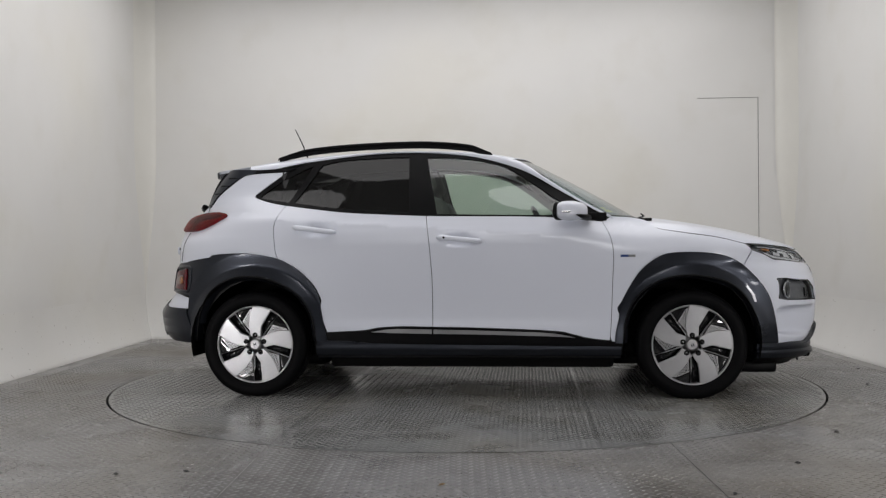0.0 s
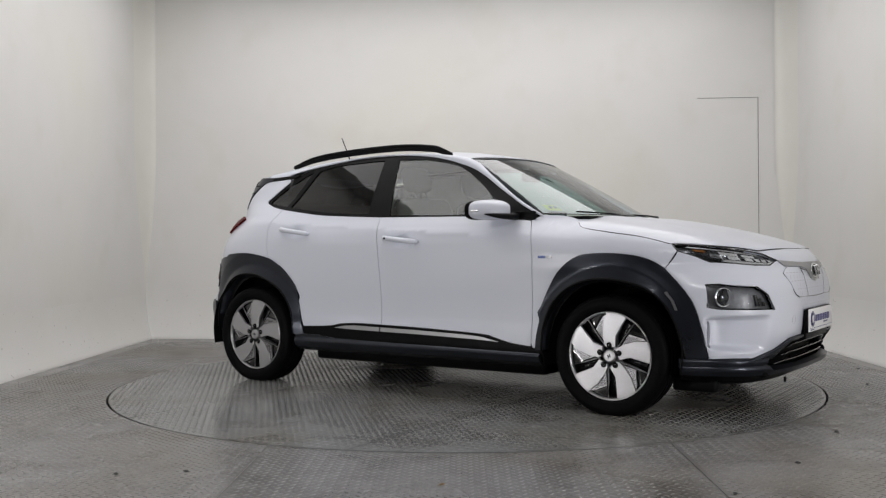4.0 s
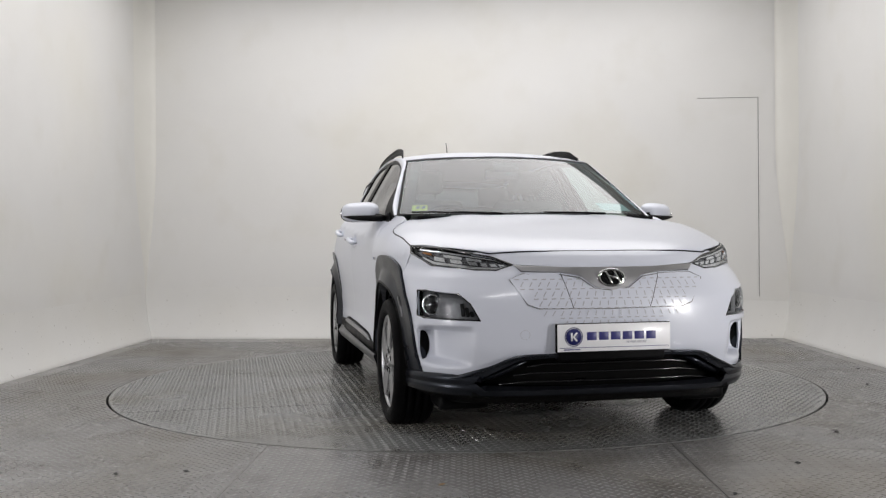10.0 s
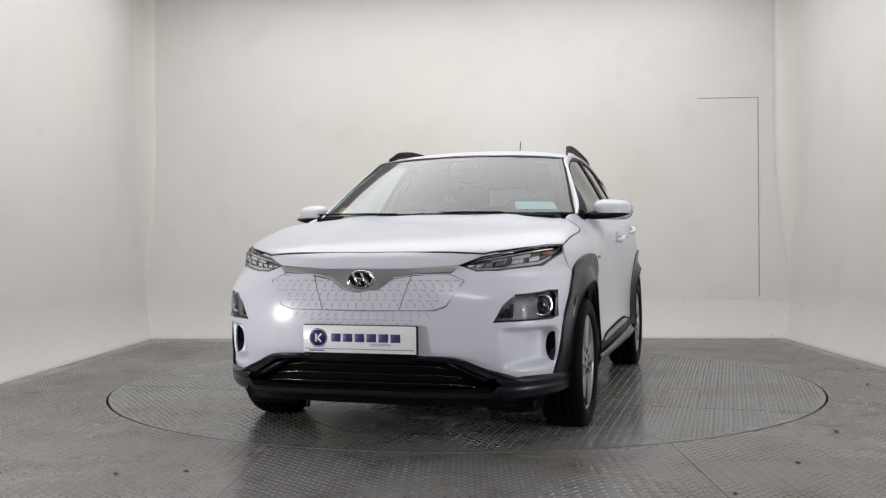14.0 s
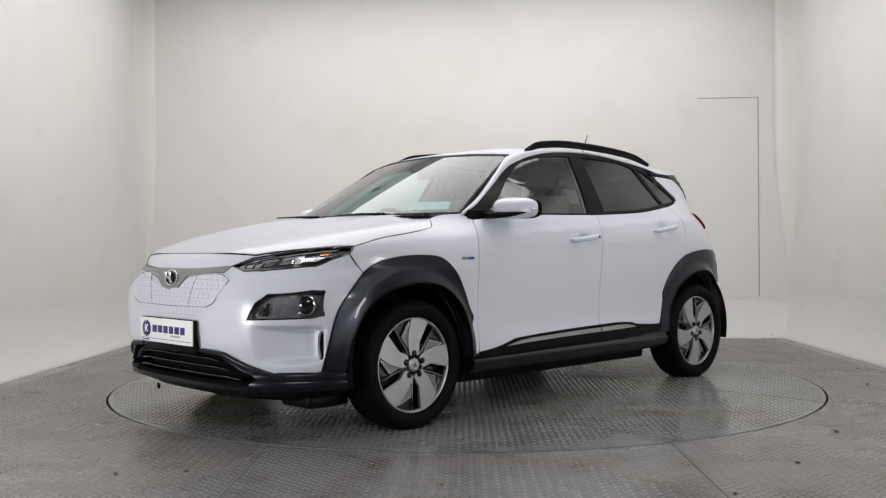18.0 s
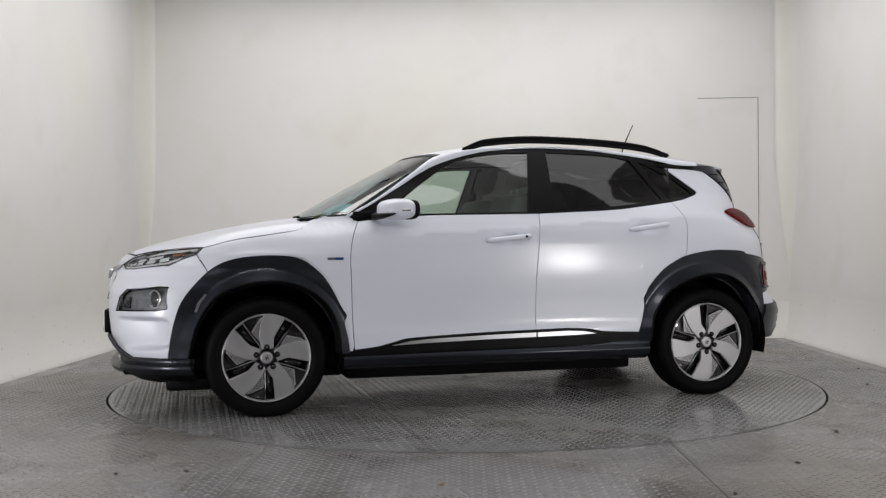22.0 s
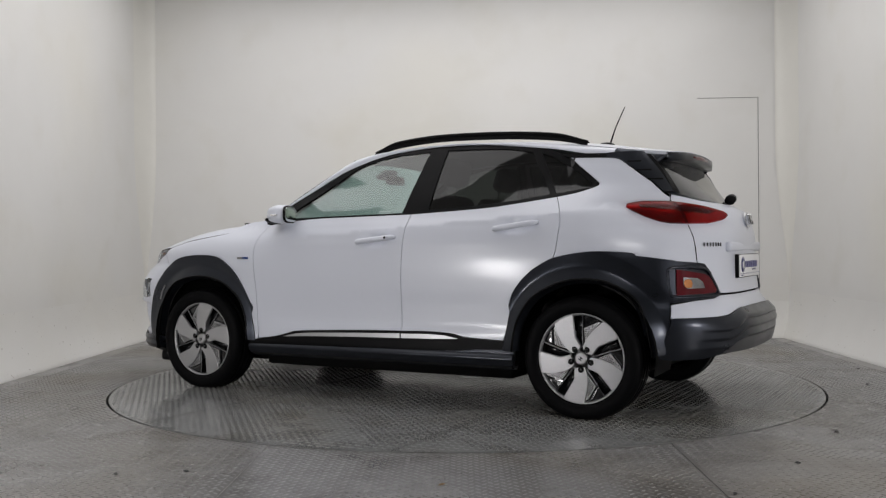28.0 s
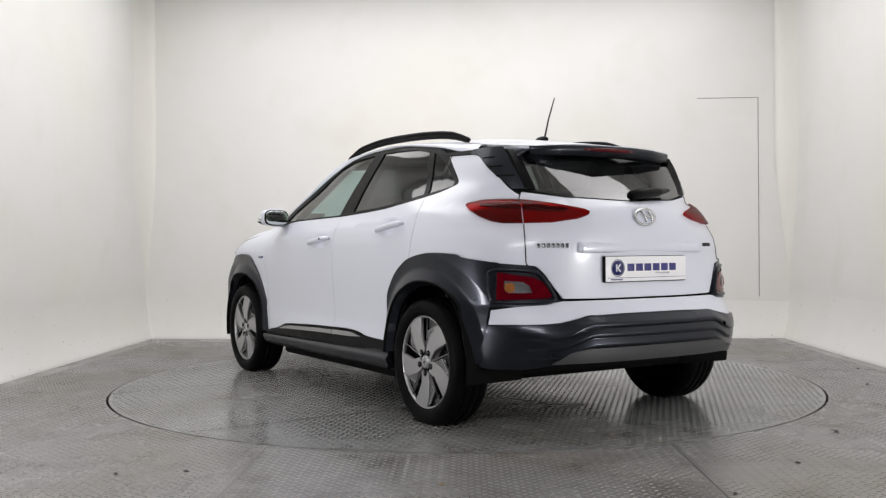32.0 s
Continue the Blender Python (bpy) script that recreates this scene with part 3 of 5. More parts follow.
both("window_frame", SIDE, FRAME_TOP + FRAME_LOW[1:], BLACK, lift=-0.004, depth=0.02, gap=0, holes=[GLASS_F, GLASS_R, GLASS_Q], step=0.08, label="satin black window surround")
both("frame_lining", SIDE, FRAME_TOP + FRAME_LOW[1:], PILLAR, lift=-0.034, depth=0, gap=0.004, holes=[GLASS_F, GLASS_R, GLASS_Q], step=0.08, label="pale grey inner lining of the window surround")
both("front_side_window", SIDE, GLASS_F, GLASS, lift=-0.010, depth=0, gap=-0.004, step=0.08)
both("rear_side_window", SIDE, GLASS_R, PRIVACY, lift=-0.010, depth=0, gap=-0.004, step=0.08, label="dark tinted rear side window")
both("quarter_window", SIDE, GLASS_Q, PRIVACY, lift=-0.010, depth=0, gap=-0.004, step=0.08, label="dark tinted quarter window")

# bonnet, roof, windscreen
HOOD_EDGE = [(x, float(skin_y(x, z))) for x, z in HOODLINE] + [(1.80, .705), (1.90, .615), (1.975, .520)] + spline([(2.005, .42), (2.025, .30), (2.035, .12), (2.038, 0)], 3)
hood_poly = [(.965, .665), (1.03, .45), (1.06, .22), (1.07, 0)]
hood_poly = hood_poly[::-1] + HOOD_EDGE
hood_poly = hood_poly + [(x, -y) for x, y in hood_poly[::-1][1:-1]]
panel("bonnet", HOOD, hood_poly, WHITE, car, step=0.04, label="glossy white bonnet")
seal = [(x + .001, y, float(HOOD(np.array(x), np.array(y))[2]) - .0025) for x, y in HOOD_EDGE]
part("bonnet_seal", tube([(x, y, z) for x, y, z in seal] + [(x, -y, z) for x, y, z in seal[::-1][1:]], .0034, 6), BLACK, car)
ROOF_HALF = [(.385, 0), (.37, .2), (.33, .4), (.262, .588), (0.0, .580), (-.5, .578), (-1.0, .568), (-1.40, .555), (-1.44, .3), (-1.45, 0)]
panel("roof", ROOF, ROOF_HALF + [(x, -y) for x, y in ROOF_HALF[::-1][1:-1]], WHITE, car, step=0.05, label="glossy white roof skin")
panel("windscreen", SCREEN, [(-1, 0), (-.5, 0), (0, 0), (.5, 0), (1, 0), (1, 1), (.5, 1), (0, 1), (-.5, 1), (-1, 1)], SCREENGLASS, car, step=0.1, depth=0, gap=0)


def ribbon(name, A, B, mat, bulge, mirror=1, across=8, label=""):
    """A rounded band between two chains of points."""
    bm = bmesh.new()
    n = 40
    A, B = (np.array([spline(c, 12)[round(k * (len(spline(c, 12)) - 1) / n)] for k in range(n + 1)]) for c in (A, B))
    rows = []
    for a, b in zip(A, B):
        out = Vector((0.1, 0.7, 0.7)).normalized()
        rows.append([bm.verts.new(Vector(((1 - u) * a + u * b) * (1, mirror, 1)) + Vector((out.x, out.y * mirror, out.z)) * bulge * 4 * u * (1 - u)) for u in np.linspace(0, 1, across)])
    for p, q in zip(rows, rows[1:]):
        for i in range(across - 1):
            bm.faces.new((p[i], p[i + 1], q[i + 1], q[i]))
    bmesh.ops.recalc_face_normals(bm, faces=bm.faces[:])
    ob = link(name, bm, mat, car, label)
    return ob


def on_side(x, z):
    return (x, float(skin_y(x, z)), z)


for s in (1, -1):
    edge = [(.84, .749, 1.070), (.66, .705, 1.170), (.47, .652, 1.305), (.27, .594, 1.432), (-.05, .580, 1.474), (-.5, .578, 1.492), (-1.0, .568, 1.463), (-1.40, .556, 1.412)]
    low = [on_side(*q) for q in ((.86, 1.050), (.72, 1.125), (.545, 1.230), (.30, 1.370), (-.05, 1.462), (-.5, 1.483), (-1.005, 1.433), (-1.24, 1.392), (-1.40, 1.387))]
    ribbon("roof_side", edge, low, WHITE, 0.012, s)
    ribbon("spoiler_cheek", [(-1.40, .556, 1.398), (-1.50, .531, 1.387), (-1.60, .496, 1.378), (-1.652, .463, 1.374)], [(-1.40, .560, 1.380), (-1.47, .557, 1.362), (-1.545, .548, 1.340), (-1.60, .530, 1.318)], CLAD, 0.004, s)

# rear end
TG_SIDE = spline([(.552, 1.160), (.577, 1.091), (.607, 1.019), (.632, .93), (.640, .806), (.600, .79), (.565, .75), (.537, .705), (.491, .637)], 3)
tg = [ty(y, z) for y, z in TG_SIDE] + [ty(y, .634) for y in (.3, .1)]
tg = tg + [(-q, z) for q, z in tg[::-1]] + [ty(y, z) for y, z in ((-.36, 1.130), (0, 1.114), (.36, 1.130))]
panel("tailgate", TAIL, tg, WHITE, car, gap=0.0042, step=(0.06, 0.04), label="glossy white tailgate")
for s in (1, -1):
    for chain in ([(.640, .812), (.638, .87), (.633, .93), (.616, .994)], [(.573, 1.108), (.564, 1.13), (.554, 1.158)]):
        pts = [TAIL(*[np.array(v) for v in ty(y, z)]) for y, z in chain]
        part("tailgate_seam", tube([(float(x) - .001, s * float(y), float(z)) for x, y, z in pts], .0026, 6), BLACK, car)
rg = [ty(y, z) for y, z in ((.535, 1.17), (.548, 1.25), (.555, 1.37))] + [(0.3, 1.378), (0.0, 1.38), (-0.3, 1.378)]
rg = rg + [(-q, z) for q, z in rg[:3][::-1]] + [ty(y, z) for y, z in ((-.36, 1.135), (0, 1.120), (.36, 1.135))]
panel("rear_window", TAIL, rg, REARGLASS, car, step=(0.08, 0.05), depth=0, gap=0, lift=-0.004, label="dark tinted rear window")
FIN = [(-1.105, 1.388), (-1.25, 1.383), (-1.36, 1.385), (-1.48, 1.390), (-1.54, 1.388)]
fin = [tx(x, z) for x, z in FIN[2:]] + [ty(.555, 1.365), ty(.548, 1.25), ty(.535, 1.172)] + [tx(x, z) for x, z in ((-1.655, 1.170), (-1.60, 1.228), (-1.50, 1.306), (-1.43, 1.351), (-1.36, 1.363))]
both("rear_pillar_fin", TAIL, fin, CLAD, lift=0.006, depth=0.02, gap=0, step=(0.06, 0.04), label="black finned pillar trim")
both("pillar_trim", SIDE, [(-1.36, 1.385), (-1.25, 1.388), (-1.10, 1.392), (-1.14, 1.374), (-1.25, 1.368), (-1.36, 1.363)], BLACK, lift=0.004, gap=0)
for s in (1, -1):
    bm = bmesh.new()
    rows = []
    for cy, cz in spline([(.553, 1.375), (.546, 1.27), (.535, 1.168)], 5):
        rows.append([bm.verts.new((x, s * y, z)) for x, y, z in ((float(skin_rear(cy + .012, cz)) + .004, cy + .012, cz), (float(skin_rear(cy, cz)) - .004 - .10 * (cz - 1.168), cy + .002, cz), (float(skin_rear(cy - .05, cz)) + .003, cy - .05, cz))])
    for p, q in zip(rows, rows[1:]):
        for k in range(2):
            bm.faces.new((p[k], p[k + 1], q[k + 1], q[k]))
    bmesh.ops.recalc_face_normals(bm, faces=bm.faces[:])
    part("fin_blade", bm, BLACK, car, "black blade beside the rear window", smooth=False)
for k in range(3):
    z0 = 1.335 - 0.048 * k
    x0 = -1.475 - 0.052 * k
    both("fin_slot", TAIL, [tx(x0, z0), tx(x0 - 0.062, z0 + 0.002), tx(x0 - 0.064, z0 - 0.006), tx(x0, z0 - 0.006)], DARK, lift=0.008, depth=0.004, gap=0, step=0.1)
STRIP_UP = [tx(-1.742, .59), ty(.66, .612), ty(.55, .622), ty(.49, .630), ty(.2, .630)]
STRIP_LOW = [ty(.2, .562), ty(.34, .558), ty(.44, .548), ty(.53, .531), ty(.62, .524), tx(-1.745, .521)]
st = STRIP_UP + [(-q, z) for q, z in STRIP_UP[::-1]] + [(-q, z) for q, z in STRIP_LOW[::-1]] + STRIP_LOW
panel("rear_bumper_strip", TAIL, st, WHITE, car, step=(0.06, 0.04), label="white upper rear bumper")
BL = [tx(-1.66, .325), ty(.78, .313), ty(.67, .318), ty(.57, .338), ty(.3, .352)]
bl = STRIP_LOW[::-1] + [(-q, z) for q, z in STRIP_LOW] + [(-q, z) for q, z in BL] + BL[::-1]
bl = [(q, z + float(rib_shift(TAIL(np.array(q), np.array(z))[1]))) for q, z in bl]
panel("rear_bumper", TAIL_RIBS, bl, CLAD, car, step=(0.03, 0.046 / 6), lift=0.012, depth=0.05, label="dark grey plastic rear bumper")
LAMP_UP = [tx(x, z) for x, z in ((-1.505, 1.095), (-1.57, 1.110), (-1.66, 1.110))] + [ty(.577, 1.106)]
LAMP_UP2 = [ty(y, z) for y, z in ((.574, 1.106), (.442, 1.082), (.335, 1.060), (.312, 1.048), (.322, 1.036), (.375, 1.018), (.503, .999), (.614, .997))]
OUTER_LAMP = LAMP_UP + [ty(.617, .997)] + [tx(x, z) for x, z in ((-1.72, .998), (-1.67, 1.008), (-1.60, 1.035), (-1.53, 1.07), (-1.505, 1.085))]
for name, poly, band in (("outer_tail_lamp", OUTER_LAMP, [tx(-1.56, 1.098), tx(-1.66, 1.099), ty(.580, 1.096), ty(.592, 1.068), tx(-1.66, 1.078), tx(-1.57, 1.086)]),
                         ("inner_tail_lamp", LAMP_UP2, [ty(.572, 1.096), ty(.45, 1.074), ty(.40, 1.062), ty(.45, 1.055), ty(.588, 1.066)])):
    for lamp in both(name, TAIL, poly, CLEAR_LAMP if name[0] == "i" else REFLECTOR, gap=0.0006, lift=0.004, depth=0.02, step=(0.03, 0.02), label="glossy dark red tail lamp"):
        s = 1 if lamp.data.vertices[0].co.y > 0 else -1
        panel("lens", TAIL, poly, REDGLASS, lamp, mirror=s, gap=0.0006, lift=0.017, depth=0.014, step=(0.03, 0.02))
        panel("dark_band", TAIL, band, RED, lamp, mirror=s, gap=0, lift=0.010, depth=0.004, step=(0.03, 0.02))
FOG_SUR = [tx(-1.735, .812)] + [ty(y, z) for y, z in ((.66, .803), (.60, .795), (.56, .752), (.520, .66), (.508, .630), (.56, .612))] + [tx(-1.735, .596)]
both("rear_fog_surround", TAIL, FOG_SUR, CLAD, lift=0.008, depth=0.03, step=(0.06, 0.04))
for s in (1, -1):
    loop = [ty(y, z) for y, z in ((.776, .762), (.752, .778), (.66, .775), (.60, .762), (.570, .725), (.533, .655), (.545, .632), (.62, .626), (.755, .628), (.776, .648))]
    loop = spline(loop + loop[:1], 4)
    part("fog_bezel", tube([(float(p[0]) - .012, s * (float(p[1]) + .004), float(p[2])) for p in (TAIL(np.array(q), np.array(z)) for q, z in loop)], .0085, 8), CLAD, car)
FOG = [tx(-1.755, .768)] + [ty(y, z) for y, z in ((.612, .742), (.573, .716), (.542, .655), (.558, .641))] + [tx(-1.76, .634)]
both("rear_fog_lamp", TAIL, FOG, RED, lift=0.016, depth=0.03, step=(0.06, 0.04), label="red rear fog lamp")
both("indicator_window", TAIL, [ty(.720, .712), ty(.706, .716), ty(.692, .712), ty(.688, .692), ty(.694, .674), ty(.708, .670), ty(.720, .676), ty(.724, .692)], AMBER, lift=0.0215, depth=0.01, gap=0, step=(0.06, 0.04), label="amber indicator")
both("reversing_window", TAIL, [ty(.722, .726), ty(.658, .720), ty(.634, .702), ty(.626, .668), ty(.712, .668), ty(.726, .688)], HOUSING, lift=0.019, depth=0.01, gap=0, step=(0.06, 0.04), label="clear reversing lamp")
skid = [ty(.2, .414), ty(.417, .413), ty(.50, .398), ty(.577, .348), ty(.45, .350), ty(.2, .350)]
panel("rear_skid_plate", TAIL, skid + [(-q, z) for q, z in skid[::-1]], SKID, car, step=(0.06, 0.03), lift=0.022, depth=0.05, gap=0, label="satin grey skid plate")

# front end
HEAD_LOW = [nx(1.655, .862), nx(1.80, .803), ny(.589, .784), ny(.504, .782), ny(.43, .806)]
HEAD_UP = [nx(1.622, .896), nx(1.80, .883), ny(.60, .858), ny(.517, .842), ny(.43, .806)]
HEAD = HEAD_UP + HEAD_LOW[::-1][1:]


def lamp_at(u, v):
    """A point of the headlamp: u from its outer end to its inner tip, v from its lower to its upper edge."""
    k = min(int(u * 4), 3)
    f = u * 4 - k
    low, top = (tuple(np.array(c[k]) * (1 - f) + np.array(c[k + 1]) * f) for c in (HEAD_LOW, HEAD_UP))
    return tuple(np.array(low) * (1 - v) + np.array(top) * v)


for s in (1, -1):
    lamp = panel("headlamp", NOSE, HEAD, HOUSING, car, lift=-0.024, depth=0.03, step=(0.05, 0.03), mirror=s, label="swept clear headlamp with slanted light bars")
    kw = dict(parent=lamp, mirror=s, gap=0, depth=0.008, step=(0.05, 0.03))
    panel("lens", NOSE, HEAD, LENS, **{**kw, "depth": 0.004, "gap": 0.002, "lift": 0.0})
    rim = [NOSE(*[np.array(v) for v in q]) for q in HEAD + HEAD[:1]]
    part("bezel", tube([(float(x), s * float(y), float(z)) for x, y, z in rim], .0045, 6), GLOSS, lamp)
    panel("upper_strip", NOSE, [lamp_at(u, .90) for u in (.08, .25, .5, .75, .88)] + [lamp_at(u, .80) for u in (.88, .75, .5, .25, .10)], CHROME, lift=-0.010, **kw)
    panel("lower_strip", NOSE, [lamp_at(u, .22) for u in (.12, .25, .5, .75, .94)] + [lamp_at(u, .09) for u in (.94, .75, .5, .25, .14)], CHROME, lift=-0.007, **kw)
    panel("indicator", NOSE, [lamp_at(.11, .66), lamp_at(.19, .68), lamp_at(.19, .50), lamp_at(.12, .47)], AMBER, lift=-0.010, **kw)
    panel("reflector", NOSE, [lamp_at(.28, .74), lamp_at(.42, .74), lamp_at(.42, .56), lamp_at(.29, .56)], CLEAR_LAMP, lift=-0.014, **kw)
    panel("reflector", NOSE, [lamp_at(.45, .74), lamp_at(.60, .74), lamp_at(.60, .56), lamp_at(.45, .56)], CLEAR_LAMP, lift=-0.014, **kw)
    for k in range(6):
        u = .24 + .115 * k
        panel("light_bar", NOSE, [lamp_at(u, .28), lamp_at(u + .075, .28), lamp_at(u + .060, .50), lamp_at(u - .015, .50)], CLEAR_LAMP, lift=-0.009, **kw)
ARCH_FACE = [nx(x, z) for x, z in ARCH_F_OUT[::-1] if x > 1.61 and z < .77]
WL = [nx(1.80, .312), ny(.683, .307), ny(.55, .355), ny(.43, .404), ny(.28, .412)]
fascia = [nx(1.60, .770)] + ARCH_FACE + WL
fascia = fascia + [(-q, z) for q, z in fascia[::-1]]
up = HEAD_LOW + [ny(.40, .775), ny(.24, .772), ny(.14, .757), ny(.07, .705)]
fascia_full = fascia + [(-q, z) for q, z in up] + up[::-1]


def flip(poly):
    return [(-q, z) for q, z in poly[::-1]]


FOGL = [nx(x, z) for x, z in ((1.80, .690), (1.86, .692))] + [ny(y, z) for y, z in ((.673, .678), (.629, .637), (.590, .561))] + [nx(x, z) for x, z in ((1.87, .566), (1.81, .576))]
VENT = [ny(.806, .500), ny(.790, .503), ny(.770, .482), ny(.763, .44), ny(.768, .398), ny(.786, .378), ny(.804, .380), ny(.808, .44)]
VENT = spline(VENT + VENT[:1], 4)[:-1]
GRILLE = [ny(.40, .768), ny(.46, .742), ny(.39, .632), ny(.34, .614), ny(0, .609)]
GRILLE_UP = [ny(.24, .764), ny(.15, .750), ny(.08, .700), ny(0, .690)]
GRILLE = GRILLE + flip(GRILLE)[1:] + flip(GRILLE_UP) + GRILLE_UP[::-1][1:]
panel("front_bumper", BUMPER, fascia_full, WHITE, car, step=(0.016, 0.012), holes=[FOGL, flip(FOGL), VENT, flip(VENT)], label="glossy white front bumper")
panel("closed_grille", NOSE, GRILLE, WHITE, car, step=(0.05, 0.04), lift=0.004, depth=0.008, label="white closed grille panel with small dashes")
rim2 = np.array([NOSE(np.array(q), np.array(z)) for q, z in GRILLE])
part("grille_groove", tube([tuple(p + np.array((.0055, 0, 0))) for p in rim2] + [tuple(rim2[0] + np.array((.0055, 0, 0)))], 0.0018, 6), SEAMGREY, car)
bm = bmesh.new()


def dash(y, z, w, h, slant=0.0):
    """A small stroke laid on the nose."""
    vs = []
    for dy, dz in ((-w / 2, -h / 2), (w / 2, -h / 2), (w / 2, h / 2), (-w / 2, h / 2)):
        q, zz = ny(y + dy + slant * dz, z + dz)
        p = NOSE(np.array(q), np.array(zz))
        vs.append(bm.verts.new((float(p[0]) + 0.0065, float(p[1]), float(zz))))
    bm.faces.new(vs)


# flat grey strokes paint the shading of dashes moulded in white
for r in range(5):
    z = .742 - .043 * r
    half = (.43, .41, .385, .35, .27)[r]
    n = int(half / .039) + 1
    for k in range(-n, n + 1):
        y = .039 * k + (.0195 if r % 2 else 0)
        if abs(y) < half and not (abs(y) < .12 and z > .70):
            dash(y, z, .020, .0045)
        sl = -.6 * (1 if y > 0 else -1) * min(abs(y) / .3, 1)
        y, zv = y + .0195, z - .0215
        if abs(y) < half - .02 and not (abs(y) < .075 and zv > .69) and abs(zv - .61) > .008:
            dash(y, zv, .0045, .021, sl)
part("grille_texture", bm, PALEGREY, car, "fine dashes moulded in the white grille, their shading painted grey", smooth=False)
for s in (1, -1):
    pts = [NOSE(*[np.array(v) for v in ny(s * (.232 - .05 * k / 8), .766 - .151 * k / 8)]) for k in range(9)]
    part("grille_joint", tube([(float(p[0]) + .0035, float(p[1]), float(p[2])) for p in pts], .0016, 6), SEAM, car)
gn = [ny(.43, .803), ny(.40, .775), ny(.24, .771), ny(.15, .757), ny(.075, .705), ny(0, .690)]
gn = gn + flip(gn)[1:] + [ny(-.2, .791), ny(0, .791), ny(.2, .791)]
panel("nose_garnish", NOSE, gn, GARNISH, car, step=(0.05, 0.03), lift=0.008, depth=0.012, gap=0, label="satin silver garnish")
tp = [ny(.43, .808), ny(.517, .842), ny(.60, .860), ny(.58, .866), ny(.50, .870), ny(.40, .871), ny(.2, .872), ny(0, .872)]
tp = tp + [(-q, z) for q, z in tp[::-1][1:]] + [ny(-.2, .793), ny(0, .793), ny(.2, .793)]
panel("nose_panel", NOSE, tp, WHITE, car, step=(0.03, 0.015), lift=-0.003)
for s in (1, -1):
    fog = panel("front_fog_lamp", NOSE, FOGL, FOGBACK, car, lift=-0.040, depth=0, gap=-0.01, mirror=s, step=(0.05, 0.03), label="clear fog lamp unit with round projector")
    kw = dict(parent=fog, mirror=s, gap=0, step=(0.05, 0.03))
    panel("lens", NOSE, FOGL, LENS, lift=-0.004, depth=0.02, **kw)
    rim = [NOSE(*[np.array(v) for v in q]) for q in FOGL + FOGL[:1]]
    part("bezel", tube([(float(x) - .003, s * (float(y) - .001), float(z)) for x, y, z in rim], .0042, 8), GLOSS, fog)
    for k in range(3):
        y0 = .622 + .020 * k
        panel("chrome_facet", NOSE, [ny(y0, .578), ny(y0 + .014, .576), ny(y0 + .020, .600 + .018 * k), ny(y0 + .008, .602 + .018 * k)], SMOKED, lift=-0.030, depth=0.01, **kw)
    m = pose(1.864, s * .758, .626, 0, 0, s * 38)
    part("projector_ring", moved(lathe([(.046, 0), (.053, .006), (.047, .014), (.039, .006)], 28, True), m @ pose(0, 0, 0, 0, 0, -90)), CHROME, fog)
    ball = bmesh.new()
    bmesh.ops.create_uvsphere(ball, u_segments=20, v_segments=12, radius=.041)
    part("projector", moved(ball, pose(1.862, s * .757, .626, 0, 0, s * 38) @ Matrix.Diagonal((.5, 1, 1, 1))), GLOSS, fog)
for s in (1, -1):
    panel("corner_vent", BUMPER, VENT, DARK, car, lift=-0.022, depth=0, gap=-0.006, mirror=s, step=(0.016, 0.012), label="black slit vent in the bumper corner")
# lower frame and intake
INTAKE = [ny(.615, .280), ny(.42, .392), ny(.28, .400), ny(0, .402)]
INTAKE = INTAKE + flip(INTAKE)[1:] + [ny(-.55, .256), ny(0, .258), ny(.55, .256)]
frame_poly = [nx(1.665, .312)] + WL
frame_poly = frame_poly + flip(frame_poly) + [(-q, z) for q, z in (nx(1.655, .240), ny(.66, .236), ny(.3, .238))] + [ny(.3, .238), ny(.66, .236), nx(1.655, .240)]
lip = [nx(1.655, .243), ny(.66, .239), ny(.3, .241), ny(-.3, .241), ny(-.66, .239)] + [(-q, z) for q, z in (nx(1.655, .243), nx(1.655, .205), ny(.66, .172), ny(.3, .182))] + [ny(.3, .182), ny(.66, .172), nx(1.655, .205)]
panel("front_under_lip", CHIN, lip, BLACK, car, step=(0.04, 0.008), lift=0.004, depth=0.04, gap=0, label="black lip under the front bumper")
panel("lower_grille_frame", CHIN, frame_poly, CLAD, car, step=(0.04, 0.008), lift=0.016, depth=0.05, gap=0, holes=[INTAKE], label="dark grey lower grille frame")
panel("intake_backing", NOSE, [ny(.64, .22), ny(.64, .41), ny(0, .42), ny(-.64, .41), ny(-.64, .22), ny(0, .20)], DARK, car, step=(0.05, 0.04), lift=-0.07, depth=0)
for z0, w in ((.285, .50), (.325, .44), (.365, .38)):
    pts = []
    for y in np.linspace(-w, w, 21):
        p = NOSE(*[np.array(v) for v in ny(y, z0)])
        pts.append((float(p[0]) - .015, float(p[1]), z0 - .05 * max(0, abs(y) / w - .8)))
    part("intake_slat", tube(pts, .013, 8, 0.35), GLOSS, car)
for s in (1, -1):
    part("intake_cheek", tube([tuple(float(v) for v in np.array(NOSE(*[np.array(k) for k in ny(s * y, z)])) - np.array((.03, 0, 0))) for y, z in ((.60, .285), (.52, .315), (.44, .355), (.38, .378))], [.012, .03, .03, .012], 8, 0.5), CLAD, car)
    part("air_deflector", box(.24, .24, .07, (1.70, s * .60, .165), .02), BLACK, car)
    part("tow_hook_cover", box(.012, .02, .030, (2.05, s * .30, .172), .004), BLACK, car) if s < 0 else None
